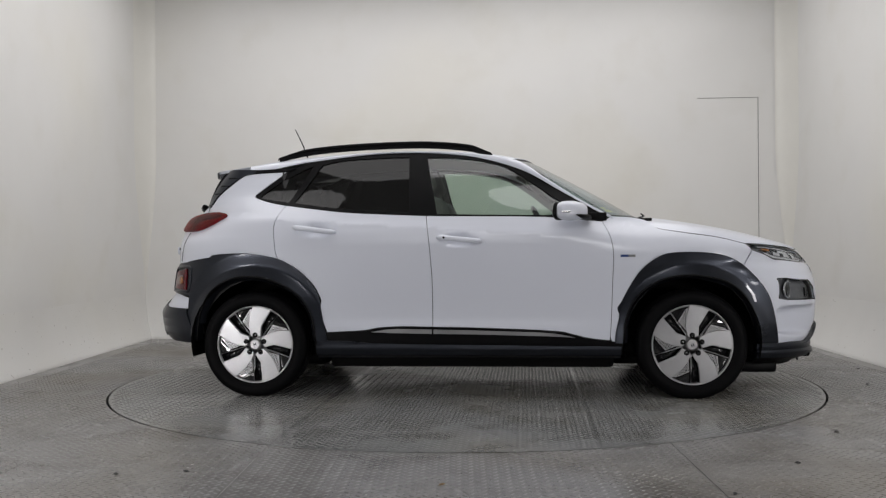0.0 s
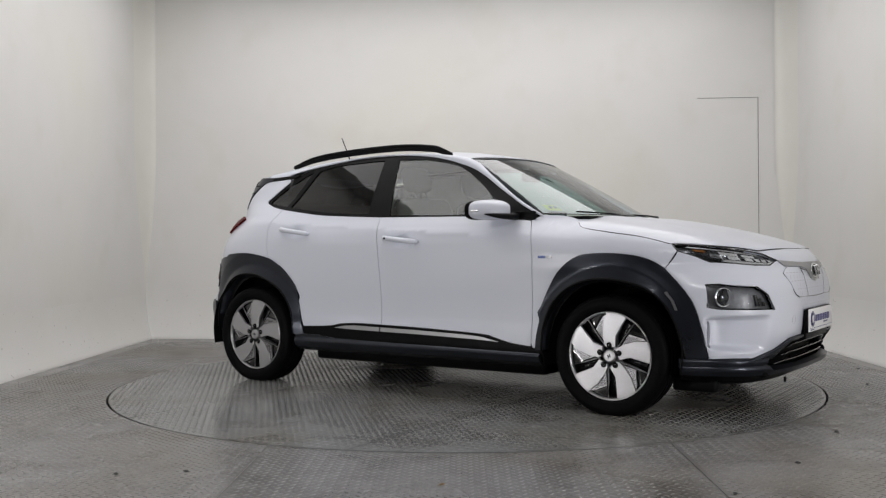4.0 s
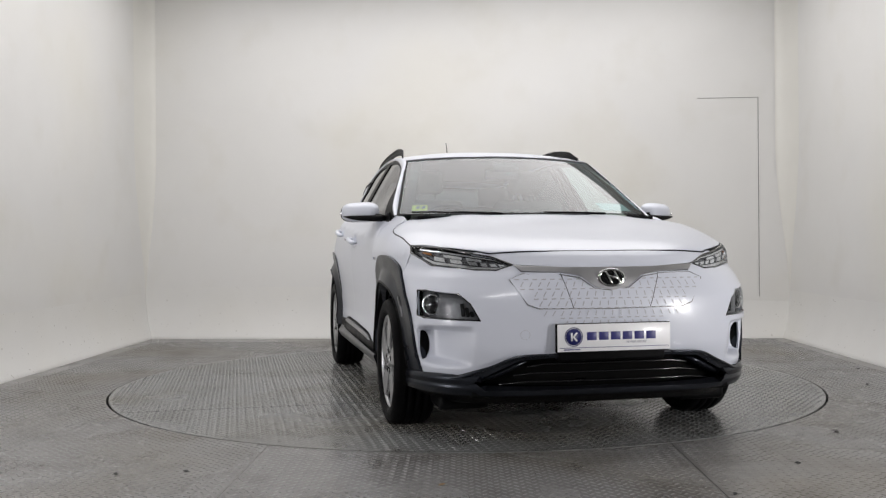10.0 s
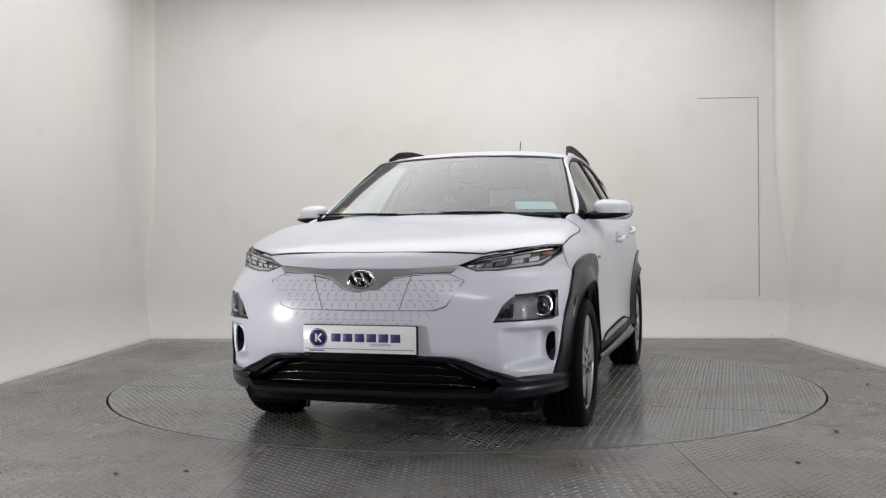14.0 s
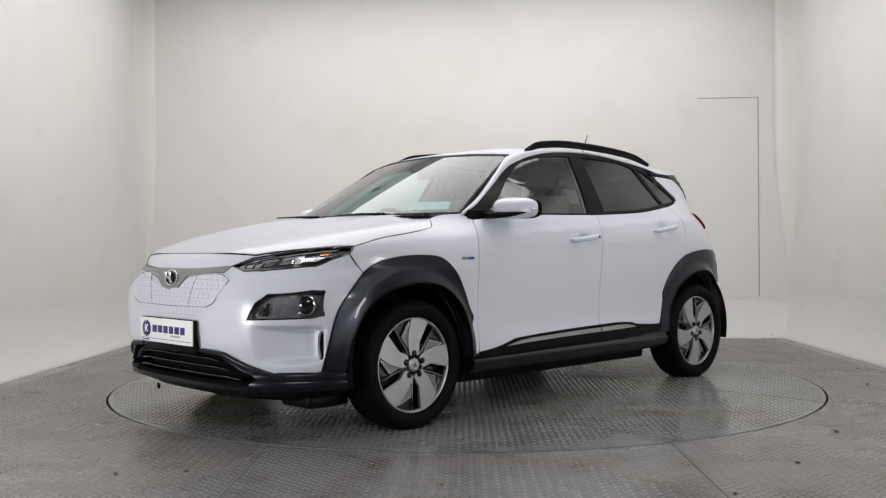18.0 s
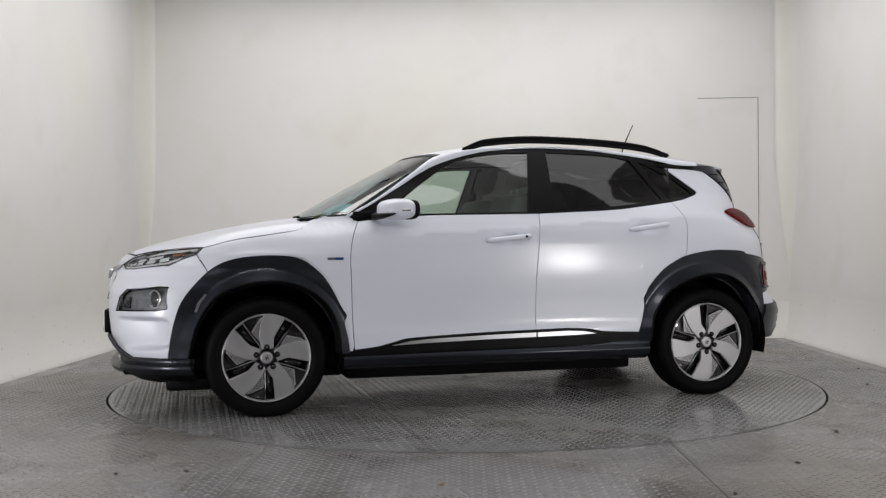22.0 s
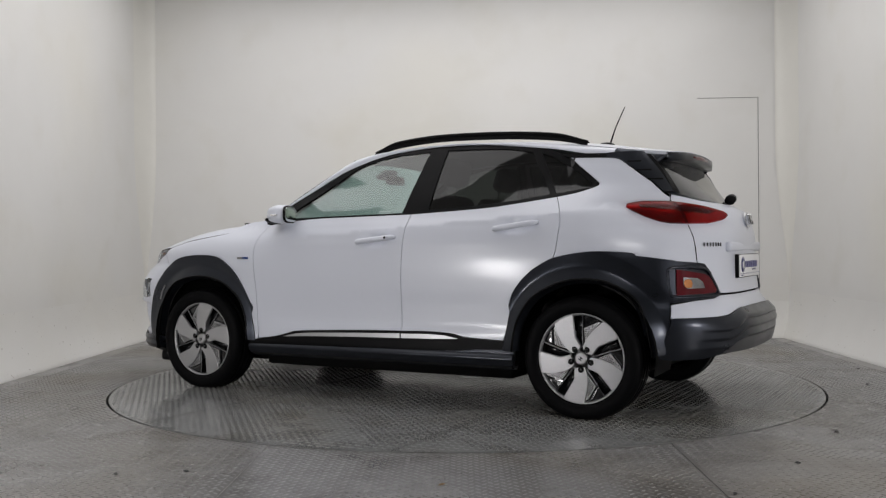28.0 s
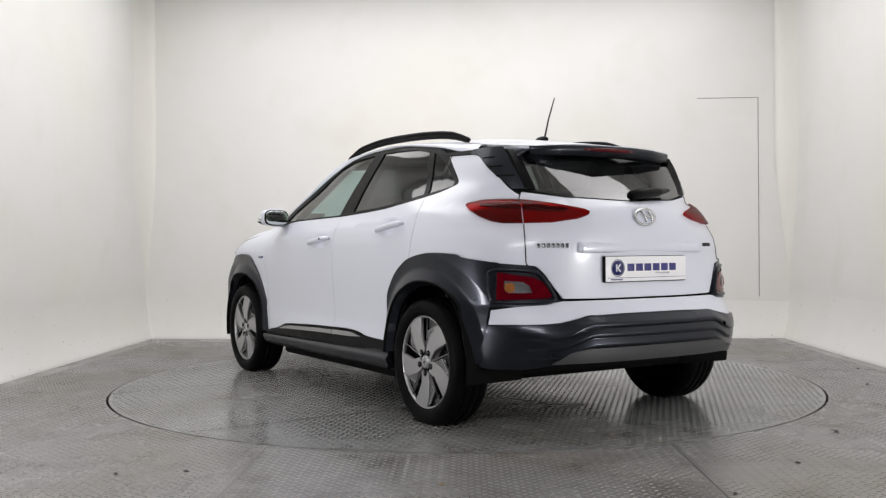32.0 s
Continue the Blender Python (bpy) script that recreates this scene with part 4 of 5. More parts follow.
for s in (1, -1):
    edge = [tuple(float(v) for v in NOSE(*[np.array(k) for k in q])) for q in spline(WL, 5)]
    part("frame_lip", tube([(x + .019, s * (y + .006), z - .003) for x, y, z in edge], .0065, 8), CLAD, car)
    for name, chain, r, sink in (("arch_rim", ARCH_F_IN, .007, .004), ("arch_rim", ARCH_R_IN, .007, .004), ("arch_edge", ARCH_F_OUT[4:], .003, .003), ("arch_edge", ARCH_R_OUT, .003, .003)):
        pts = [ARCH(np.array(x), np.array(z)) for x, z in chain]
        part(name, tube([(float(x), s * (float(y) - sink), float(z)) for x, y, z in pts], r, 8), BLACK if name == "arch_rim" else CLAD, car)
ring = [ny(-.399 + .021 * math.cos(a), .499 + .021 * math.sin(a)) for a in np.linspace(0, 2 * math.pi, 25)]
part("tow_cover_seam", tube([tuple(float(v) for v in NOSE(*[np.array(k) for k in q])) for q in ring], .0008, 6), PALEGREY, car)
# number plates
def plate(name, x, z, tilt, facing):
    """A dealer's plate on its holder, with a round blue mark and a row of plain bars."""
    m = pose(x, 0, z, 0, tilt, 0 if facing > 0 else 180)
    root = part(name, moved(box(.022, .540, .128, (0, 0, 0), .006), m), BLACK, car, "white dealer plate in a black holder")
    part("plate_face", moved(box(.006, .532, .121, (.013, 0, .001), .002), m), PLATE, root)
    disc = lathe([(.0001, 0), (.036, 0), (.036, .002), (.0001, .002)], 32)
    part("blue_mark", moved(disc, m @ pose(.0162, -.192, .006, 0, 0, -90)), NAVY, root)
    ring = lathe([(.039, 0), (.042, 0), (.042, .002), (.039, .002)], 32, True)
    part("mark_ring", moved(ring, m @ pose(.0162, -.192, .006, 0, 0, -90)), NAVY, root)
    mark = join(box(.002, .008, .036, (0, -.010, 0)), box(.002, .008, .026, (0, .006, .009), 0, pose(0, 0, 0, -42, 0, 0)), box(.002, .008, .026, (0, .006, -.009), 0, pose(0, 0, 0, 42, 0, 0)))
    part("white_mark", moved(mark, m @ pose(.0188, -.192, .006)), PLATE, root)
    for k in range(6):
        part("name_bar", moved(box(.002, .045, .036, (0, 0, 0), .0005), m @ pose(.0165, -.108 + .0560 * k, .008)), INK, root)
    part("foot_bar", moved(box(.002, .512, .002, (.0168, 0, -.042)), m), INK, root)
    part("maker_bar", moved(box(.002, .075, .005, (.0168, -.20, -.050)), m), INK, root)
    text(root, "MOTOR GROUP", .013, m @ pose(.0168, .055, -.026), GREYINK)
    return root


def text(parent, words, size, m, mat):
    """Raised lettering that faces along the x of m."""
    cu = bpy.data.curves.new("lettering", "FONT")
    cu.body, cu.size, cu.extrude = words, size, 0.0006
    tmp = bpy.data.objects.new("lettering", cu)
    scene.collection.objects.link(tmp)
    me = bpy.data.meshes.new_from_object(tmp.evaluated_get(bpy.context.evaluated_depsgraph_get()))
    bpy.data.objects.remove(tmp)
    me.name = "lettering"
    me.materials.clear()
    me.materials.append(mat)
    me.transform(m @ Matrix(((0, 0, 1, 0), (1, 0, 0, 0), (0, 1, 0, 0), (0, 0, 0, 1))))
    ob = new("lettering", me)
    ob.parent = parent
    return ob


plate("front_plate", 2.152, .483, 0, 1)
part("plate_bracket", box(.07, .50, .16, (2.110, 0, .46), .01), BLACK, car)
plate("rear_plate", -1.960, .775, 0, -1)


def emblem(m, w, fill):
    """An oval ring with slanted bars."""
    ring = moved(lathe([(1.0, 0), (.93, .10), (.80, .10), (.76, 0)], 40, True), Matrix.Diagonal((w, w * .3, w * .62, 1)))
    bars = join(*[moved(box(.12 * w, .02, .85 * w, (0, 0, 0), .002), pose(dx * w, .012, 0, 0, 28, 0)) for dx in (-.30, .30)], moved(box(.62 * w, .02, .13 * w, (0, 0, 0), .002), pose(0, .012, 0, 0, -12, 0)))
    ob = part("emblem", moved(join(ring, bars), m), CHROME, car, "oval chrome emblem")
    back = moved(lathe([(.0001, .0), (.9, .0)], 40), m @ Matrix.Diagonal((w, 1, w * .62, 1)))
    part("emblem_back", back, fill, ob)


emblem(pose(2.135, 0, .747, 8, 0, -90), .068, GLOSS)
emblem(pose(-1.965, 0, 1.030, 8, 0, 90), .072, WHITE)

# sills and door mouldings
SILL = [(.90, .322), (.70, .345), (.55, .378), (.073, .404), (-.22, .410), (-.54, .405), (-.62, .390), (-.93, .378), (-.93, .25), (.90, .25)]
both("sill", SIDE, SILL, BLACK, lift=0.004, depth=0.03, gap=0, step=(0.1, 0.03), label="black plastic sill cladding")
both("side_skirt", SKIRTING, [(.89, .300), (.3, .306), (-.3, .312), (-.60, .318), (-.70, .330), (-.92, .335), (-.92, .225), (.89, .225)], CLAD, depth=0.03, gap=0, step=(0.1, 0.008), label="dark grey side skirt")
both("door_moulding", SIDE, [(.625, .352), (.52, .374), (.42, .382), (.07, .393), (-.213, .399), (-.213, .374), (.07, .370), (.45, .360)], GARNISH, lift=0.014, depth=0.014, gap=0, step=(0.1, 0.02), label="satin silver door moulding")
both("door_moulding", SIDE, [(-.223, .399), (-.42, .403), (-.50, .399), (-.585, .384), (-.45, .378), (-.223, .374)], GARNISH, lift=0.014, depth=0.014, gap=0, step=(0.1, 0.02), label="satin silver door moulding")
both("wing_badge", SIDE, [(.975, .838), (.935, .838), (.935, .824), (.975, .824)], SILVER, lift=0.004, depth=0.004, gap=0, step=0.1, label="small silver wing badge")
both("wing_badge", SIDE, [(.935, .838), (.890, .838), (.890, .824), (.935, .824)], BLUE, lift=0.004, depth=0.004, gap=0, step=0.1, label="small blue wing badge")
both("side_reflector", SIDE, [(1.615, .655), (1.650, .610), (1.668, .560), (1.655, .560), (1.636, .608), (1.603, .650)], SILVER, lift=0.016, depth=0.006, gap=0, step=0.1, label="clear side reflector")

# dark shell inside the skins, wheel housings, underside
both("inner_shell", SIDE, [(1.12, 1.0), (.8, 1.02), (-.25, 1.05), (-1.25, 1.10), (-1.45, 1.09), (-1.72, .95), (-1.72, .36), (-1.66, .36)] + circle2(-1.3, .33, .37, 10, 170, 12)[::-1] + [(-.9, .30), (.9, .30)] + circle2(1.3, .33, .38, 10, 170, 12)[::-1] + [(1.70, .36), (1.75, .78), (1.5, .88)], TRIM, lift=-0.045, depth=0, gap=0, step=0.08)
ns = [ny(y, .44) for y in (.70, .4, .1)] + [ny(y, .44) for y in (-.1, -.4, -.70)] + [ny(y, .78) for y in (-.74, -.5, 0, .5, .74)]
panel("nose_shell", NOSE, ns, DARK, car, step=(0.06, 0.06), lift=-0.075, depth=0, gap=0)
tsh = [ty(y, .35) for y in (.75, .4, .1, -.1, -.4, -.75)] + [ty(y, 1.08) for y in (-.60, -.3, 0, .3, .60)]
panel("tail_shell", TAIL, tsh, DARK, car, step=(0.06, 0.06), lift=-0.03, depth=0, gap=0)
for wx in (1.3, -1.3):
    for s in (1, -1):
        bm = bmesh.new()
        rows = [[bm.verts.new((wx + r * math.cos(a), s * y, .33 + r * math.sin(a))) for a in np.linspace(radians(-14), radians(194), 25)] for r, y in ((.05, .55), (.385, .55), (.395, .885))]
        for p, q in zip(rows, rows[1:]):
            for k in range(24):
                bm.faces.new((p[k], p[k + 1], q[k + 1], q[k]))
        bmesh.ops.recalc_face_normals(bm, faces=bm.faces[:])
        part("wheel_arch_liner", bm, DARK, car)
# boxes added between the wheels to block light and darken the floor below
part("front_under_block", box(.92, 1.30, .07, (1.32, 0, .205), .02), DARK, car)
part("rear_under_block", box(.80, 1.10, .06, (-1.26, 0, .275), .02), DARK, car)
part("intake_tray", box(.36, 1.24, .03, (1.86, 0, .232), .01), DARK, car)
part("underbody", box(3.40, 1.40, 0.08, (0.10, 0, 0.265), 0.03), DARK, car)
part("battery_tray", box(1.72, 1.50, 0.10, (0.0, 0, 0.210), 0.02), DARK, car)
part("cabin_floor", box(1.75, 1.66, 0.06, (-0.02, 0, 0.36), 0.02), TRIM, car)
part("rear_axle_beam", tube([(-1.3, -.7, .27), (-1.3, .7, .27)], .035, 10), DARK, car)

# roof furniture
for s in (1, -1):
    pts = spline([(.135, s * .592, 1.474), (.06, s * .580, 1.505), (-.05, s * .569, 1.528), (-.31, s * .558, 1.548), (-.695, s * .553, 1.541), (-.99, s * .552, 1.519), (-1.15, s * .55, 1.492), (-1.235, s * .55, 1.468)], 5)
    part("roof_rail", tube([(p[0], p[1], p[2] - .014 * max(0, 1 - min(k, len(pts) - 1 - k) / 8)) for k, p in enumerate(pts)], [.004 + .0062 * min(1, min(k, len(pts) - 1 - k) / 11) for k in range(len(pts))], 10, 1.0), BLACK, car, "black roof rail")
    part("rail_foot", tube([(p[0], p[1], p[2] - .019) for p in pts[1:-1]], .0055, 6, 3.4), BLACK, car)
fin_base = bmesh.new()
bmesh.ops.create_uvsphere(fin_base, u_segments=16, v_segments=10, radius=1)
ant = part("antenna", moved(fin_base, pose(-1.14, 0, 1.494) @ Matrix.Diagonal((.055, .022, .020, 1))), BLACK, car, "short black rod antenna")
part("rod", tube([(-1.165, 0, 1.502), (-1.20, 0, 1.60), (-1.257, 0, 1.718)], [.005, .0042, .003], 8), BLACK, ant)
SP_HALF = [(-1.455, 0), (-1.445, .3), (-1.405, .555), (-1.50, .530), (-1.60, .495), (-1.655, .462), (-1.69, .3), (-1.705, 0)]
sp = SP_HALF + [(x, -y) for x, y in SP_HALF[::-1][1:-1]]
spoiler = panel("spoiler", ROOF, sp, WHITE, car, step=0.05, depth=0.02, label="roof spoiler, white above and dark below")
bm = bmesh.new()
rows = []
for x, y in [(-1.640, .472), (-1.658, .457), (-1.693, .3), (-1.703, .15), (-1.708, 0), (-1.703, -.15), (-1.693, -.3), (-1.658, -.457), (-1.640, -.472)]:
    z = float(ROOF(np.array(x), np.array(y))[2])
    rows.append([bm.verts.new(p) for p in ((x, y, z - .003), (x - .007, y, z - .010), (x - .004, y * .99, z - .046), (x + .12, y * .96, z - .050))])
for p, q in zip(rows, rows[1:]):
    for k in range(3):
        bm.faces.new((p[k], p[k + 1], q[k + 1], q[k]))
bmesh.ops.recalc_face_normals(bm, faces=bm.faces[:])
part("spoiler_lip", bm, CLAD, spoiler)
part("brake_light", tube([(-1.708 + .09 * abs(y) * .8, y, 1.382) for y in np.linspace(-.17, .17, 9)], .0135, 8, 0.9), RED, spoiler, "red high brake light")
part("cowl_panel", box(.16, 1.36, .02, (1.02, 0, 1.048), .005), BLACK, car)
for s, y0 in ((1, .30), (1, -.30)):
    part("wiper_arm", tube([(1.075, y0 + .10, 1.072), (1.085, y0 - .1, 1.078), (1.03, y0 - .40, 1.082)], [.007, .005, .004], 8), BLACK, car)
part("rear_wiper", tube([(-1.868, .0, 1.140), (-1.86, -.06, 1.150), (-1.835, -.20, 1.165), (-1.80, -.32, 1.178)], [.030, .032, .028, .012], 12, 0.85), BLACK, car)
# rear handle bar, badges
part("plate_light_bar", moved(box(.035, .80, .052, (0, 0, 0), .012), pose(-1.943, 0, .880)), WHITE, car, "white bar over the rear plate")
for k in range(7):
    y = .585 - .0215 * k
    x = float(skin_rear(y, .892))
    part("badge_bar", box(.004, .014, .020, (x - .003, y, .892), .001), SMOKED, car)
for k in range(4):
    y = -.455 - .022 * k
    x = float(skin_rear(y, .892))
    part("badge_bar", box(.004, .014, .018, (x - .003, y, .892), .001), SMOKED, car)
text(car, "electric", .042, pose(float(skin_rear(-.38, .655)) - .004, -.30, .648, 0, 0, 180 + 9), CHROME)

# door handles and mirrors
for s in (1, -1):
    for xa, za, xb, zb in ((.079, .922, -.189, .950), (-.803, .983, -1.063, 1.017)):
        ya, yb = float(skin_y(xa, za)), float(skin_y(xb, zb))
        pts = [(xa + (xb - xa) * u, s * (ya + (yb - ya) * u + .004 + .030 * (4 * u * (1 - u)) ** .35), za + (zb - za) * u) for u in np.linspace(0, 1, 13)]
        h = part("door_handle", tube(pts, [.008] + [.016] * 11 + [.008], 10, 1.0), WHITE, car, "white pull handle")
        if xa > 0:
            part("key_lock", moved(lathe([(.0001, .004), (.006, .004), (.007, 0)], 16), pose(xb + .045, s * (yb + .050), zb - .004, 0, 0, 0 if s > 0 else 180)), BLACK, h)
    mir = bmesh.new()
    bmesh.ops.create_cube(mir, size=1)
    bmesh.ops.subdivide_edges(mir, edges=mir.edges[:], cuts=9, use_grid_fill=True)
    for v in mir.verts:
        p = Vector(v.co) * 2
        r = (abs(p.x) ** 3.3 + abs(p.y) ** 3.3 + abs(p.z) ** 3.3) ** (1 / 3.3)
        p /= max(r, 1e-6)
        w = 1 - .22 * max(p.x, 0) - .10 * s * p.y
        v.co = (p.x * (.088 if p.x > 0 else .070) - .30 * s * p.y * .106, p.y * .106 * w, p.z * (.062 if p.z > 0 else .052) * w)
    bmesh.ops.recalc_face_normals(mir, faces=mir.faces[:])
    shell = part("door_mirror", moved(mir, pose(.600, s * .936, 1.092)), WHITE, car, "white door mirror on a black foot")
    part("mirror_foot", tube([(.71, s * .795, 1.058), (.69, s * .83, 1.066), (.66, s * .875, 1.072)], [.022, .024, .022], 10, 0.8), BLACK, shell)
    part("mirror_blade", tube([(.706, s * .815, 1.058), (.702, s * .87, 1.058), (.684, s * .93, 1.060), (.660, s * .985, 1.064), (.628, s * 1.028, 1.070)], [.024, .023, .020, .014, .003], 12, 0.8), BLACK, shell)
    part("mirror_indicator", moved(box(.05, .012, .012, (.57, s * 1.037, 1.088), .004), Matrix()), CLEAR_LAMP, shell)
    for name, hx, hy, hz, x, mat in (("mirror_bezel", .012, .096, .053, .530, BLACK), ("mirror_glass", .004, .088, .046, .5195, MIRROR)):
        oval = bmesh.new()
        bmesh.ops.create_uvsphere(oval, u_segments=28, v_segments=18, radius=1)
        for v in oval.verts:
            p = v.co
            k = (abs(p.x) ** 3.2 + abs(p.y) ** 3.2 + abs(p.z) ** 3.2) ** (-1 / 3.2)
            v.co = (x + p.x * k * hx - .30 * s * p.y * k * hy, s * .934 + p.y * k * hy, 1.094 + p.z * k * hz)
        part(name, oval, mat, shell)
    part("mirror_sail", moved(box(.16, .012, .05, (.74, s * .785, 1.065), .004), pose(0, 0, 0)), BLACK, shell)
# ---- wheels: five broad blades, five deep pockets, dimpled inserts between them ----
R_RIM = 0.2335


def pol(r, a):
    return (-r * R_RIM * math.cos(radians(a)), r * R_RIM * math.sin(radians(a)))


def plate_poly(points, y, depth, bevel=0.0):
    """An upright slab from a flat outline, its face at y."""
    bm = bmesh.new()
    f = bm.faces.new([bm.verts.new((p[0], y, p[1])) for p in points])
    ex = bmesh.ops.extrude_face_region(bm, geom=[f])
    bmesh.ops.translate(bm, vec=(0, -depth, 0), verts=[g for g in ex["geom"] if isinstance(g, bmesh.types.BMVert)])
    bmesh.ops.recalc_face_normals(bm, faces=bm.faces[:])
    if bevel:
        es = [e for e in bm.edges if all(v.co.y > y - depth / 2 for v in e.verts)]
        bmesh.ops.bevel(bm, geom=es, offset=bevel, segments=2, affect="EDGES", profile=0.5)
    return bm


def arc(r, a0, a1, n=6):
    return [pol(r, a0 + (a1 - a0) * k / n) for k in range(n + 1)]


wheels = []
for wx, s, turn in ((1.3, 1, 0), (1.3, -1, 0), (-1.3, 1, 36), (-1.3, -1, 0)):
    wheel = new("wheel")
    wheel.parent = car
    wheel["label"] = "alloy wheel with five machined blades and a black tyre"
    wheel.matrix_basis = pose(wx, s * 0.79, 0.309) @ (Matrix() if s > 0 else pose(0, 0, 0, 0, 0, 180)) @ pose(0, 0, 0, 0, turn, 0)
    wheels.append(wheel)
    tyre = lathe([(.234, .082), (.2395, .092), (.249, .099), (.264, .104), (.285, .106), (.300, .101), (.309, .094), (.311, .092), (.318, .078), (.322, .058), (.3235, .045), (.317, .044), (.317, .036), (.3240, .035),
                  (.3245, .006), (.3175, .005), (.3175, -.005), (.3245, -.006), (.3240, -.035), (.317, -.036), (.317, -.044), (.3235, -.045), (.318, -.078), (.300, -.101), (.24, -.1), (.222, -.085)], 72)
    down = Vector((0, 0, -1)) if not turn else pose(0, 0, 0, 0, -turn, 0) @ Vector((0, 0, -1))
    for v in tyre.verts:
        over = v.co.dot(down) - .3128
        if over > 0:
            v.co -= over * down
    part("tyre", tyre, RUBBER, wheel, "black rubber tyre")
    part("rim_lip", lathe([(.234, .083), (.2345, .087), (.2315, .0885), (.2275, .086), (.223, .076), (.224, .060)], 72), ALLOY, wheel)
    part("rim_barrel", lathe([(.226, .075), (.212, .04), (.200, .0), (.198, -.07), (.0001, -.03)], 48), DARK, wheel)
    part("brake_disc", lathe([(.0001, .018), (.145, .018), (.145, .006)], 40), SILVER, wheel)
    for k in range(5):
        o = 72 * k + 270 - 92
        blade = [pol(.975, 60 + o), pol(.975, 53 + o), pol(.98, 46 + o), pol(.975, 38 + o), pol(.972, 31 + o), pol(.70, 33.5 + o), pol(.49, 37 + o), pol(.27, 22 + o), pol(.21, 35 + o), pol(.20, 56 + o), pol(.21, 78 + o), pol(.27, 83 + o), pol(.46, 76 + o), pol(.70, 68.5 + o)]
        part("blade", plate_poly(blade[::-1], .087, .018, .002), ALLOY, wheel, "machined silver blade", smooth=False)
        pocket = [pol(.24, 92 + o), pol(.30, 85 + o), pol(.62, 89 + o), pol(.955, 89.5 + o), pol(.958, 98 + o), pol(.955, 103 + o), pol(.70, 105.5 + o), pol(.49, 109 + o)]
        part("pocket", plate_poly(pocket[::-1], .046, .01), GLOSS, wheel, "deep gloss black pocket")
        edge = [Vector((p[0], .078, p[1])) for p in pocket]
        part("pocket_edge", tube(edge + [edge[0]], .0035, 6), SILVER, wheel)
        part("wedge", plate_poly([pol(.30, 85 + o), pol(.42, 80 + o), pol(.68, 87.5 + o), pol(.91, 66 + o), pol(.95, 61.5 + o), pol(.958, 76 + o), pol(.955, 88.5 + o), pol(.62, 88 + o)][::-1], .066, .012, .002), GLOSS, wheel)
        tri = [pol(.40, 79 + o), pol(.68, 85.5 + o), pol(.90, 66 + o), pol(.93, 61.8 + o), pol(.70, 69 + o), pol(.46, 75.5 + o)]
        part("insert", plate_poly(tri[::-1], .082, .010, .001), ALLOY, wheel, "silver insert with rows of dimples", smooth=False)
        dim = bmesh.new()
        a, b, c = (np.array(pol(r, an + o)) for r, an in ((.46, 77.8), (.665, 83), (.86, 66.5)))
        ang = math.atan2(c[1] - a[1], c[0] - a[0])
        cs, sn = math.cos(ang), math.sin(ang)
        for i in range(9):
            for j in range(6):
                if i / 8 + j / 5.5 > 1.02:
                    continue
                p = a + (c - a) * (i / 8) + (b - a) * (j / 5.5)
                w, h = .0048, .0030
                dim.faces.new([dim.verts.new((p[0] + cs * x - sn * y, .0828, p[1] + sn * x + cs * y)) for x, y in ((-w, 0), (0, h), (w, 0), (0, -h))][::-1])
        part("dimple_pattern", dim, DARK, wheel)
        nut = lathe([(.0001, .092), (.0065, .092), (.0085, .090), (.009, .072)], 6)
        part("wheel_nut", moved(nut, pose(*[pol(.245, 56 + o)[0], 0, pol(.245, 56 + o)[1]])), GLOSS, wheel)
        part("nut_seat", moved(lathe([(.008, .0882), (.0155, .0882), (.0155, .080)], 20), pose(*[pol(.245, 56 + o)[0], 0, pol(.245, 56 + o)[1]])), DARK, wheel)
    part("hub_cap", lathe([(.0001, .0915), (.0245, .0915), (.0262, .0915), (.0285, .0905), (.0290, .0885), (.0325, .0885), (.034, .07)], 32), ALLOY, wheel)
    part("cap_mark", join(moved(box(.004, .002, .020, (-.006, .0920, 0)), pose(0, 0, 0, 0, 20, 0)), moved(box(.004, .002, .020, (.006, .0920, 0)), pose(0, 0, 0, 0, 20, 0)), box(.014, .002, .004, (0, .0920, 0))), CLAD, wheel)

# ---- cabin ----
def seat(x, y, z, wide=.52, rear=False):
    root = part("rear_seat" if rear else "front_seat", box(.50, wide, .16, (x + .08, y, z), .05, segments=3), SEAT, car, "pale grey upholstered seat")
    back = moved(box(.14, wide - .02, .62, (0, 0, .31), .055, segments=3), pose(x - .16, y, z + .02, 0, -20, 0))
    part("backrest", back, SEAT, root)
    for dy in ((0,) if not rear else (-wide * .3, wide * .3)):
        head = moved(box(.10, .25, .17, (0, 0, .76 if not rear else .70), .045, segments=3), pose(x - .16, y + dy, z + .02, 0, -19, 0))
        part("headrest", head, SEAT, root)
        for d2 in (-.06, .06):
            part("headrest_post", moved(tube([(0, d2, .58), (0, d2, .72)], .006, 6), pose(x - .16, y + dy, z + .02, 0, -19, 0)), CHROME, root)
    return root


seat(.10, .36, .60)
seat(.10, -.36, .60)
seat(-.85, 0, .60, 1.26, True)
dash_part = part("dashboard", box(.50, 1.42, .26, (.80, 0, .90), .09, segments=3), TRIM, car, "dark dashboard")
part("dash_pad", box(.34, 1.36, .05, (.88, 0, 1.030), .02), TRIM, dash_part)
part("instrument_hood", box(.18, .34, .09, (.62, -.36, 1.03), .035, segments=3), TRIM, dash_part)
part("centre_screen", moved(box(.02, .24, .13, (0, 0, 0), .006), pose(.56, 0, 1.05, 0, -12, 0)), GLOSS, dash_part)
part("centre_console", box(.9, .22, .30, (.25, 0, .60), .05), TRIM, car)
wm = pose(.47, -.36, .98, 0, 62, 0)
ring = bmesh.new()
n1, n2 = 32, 8
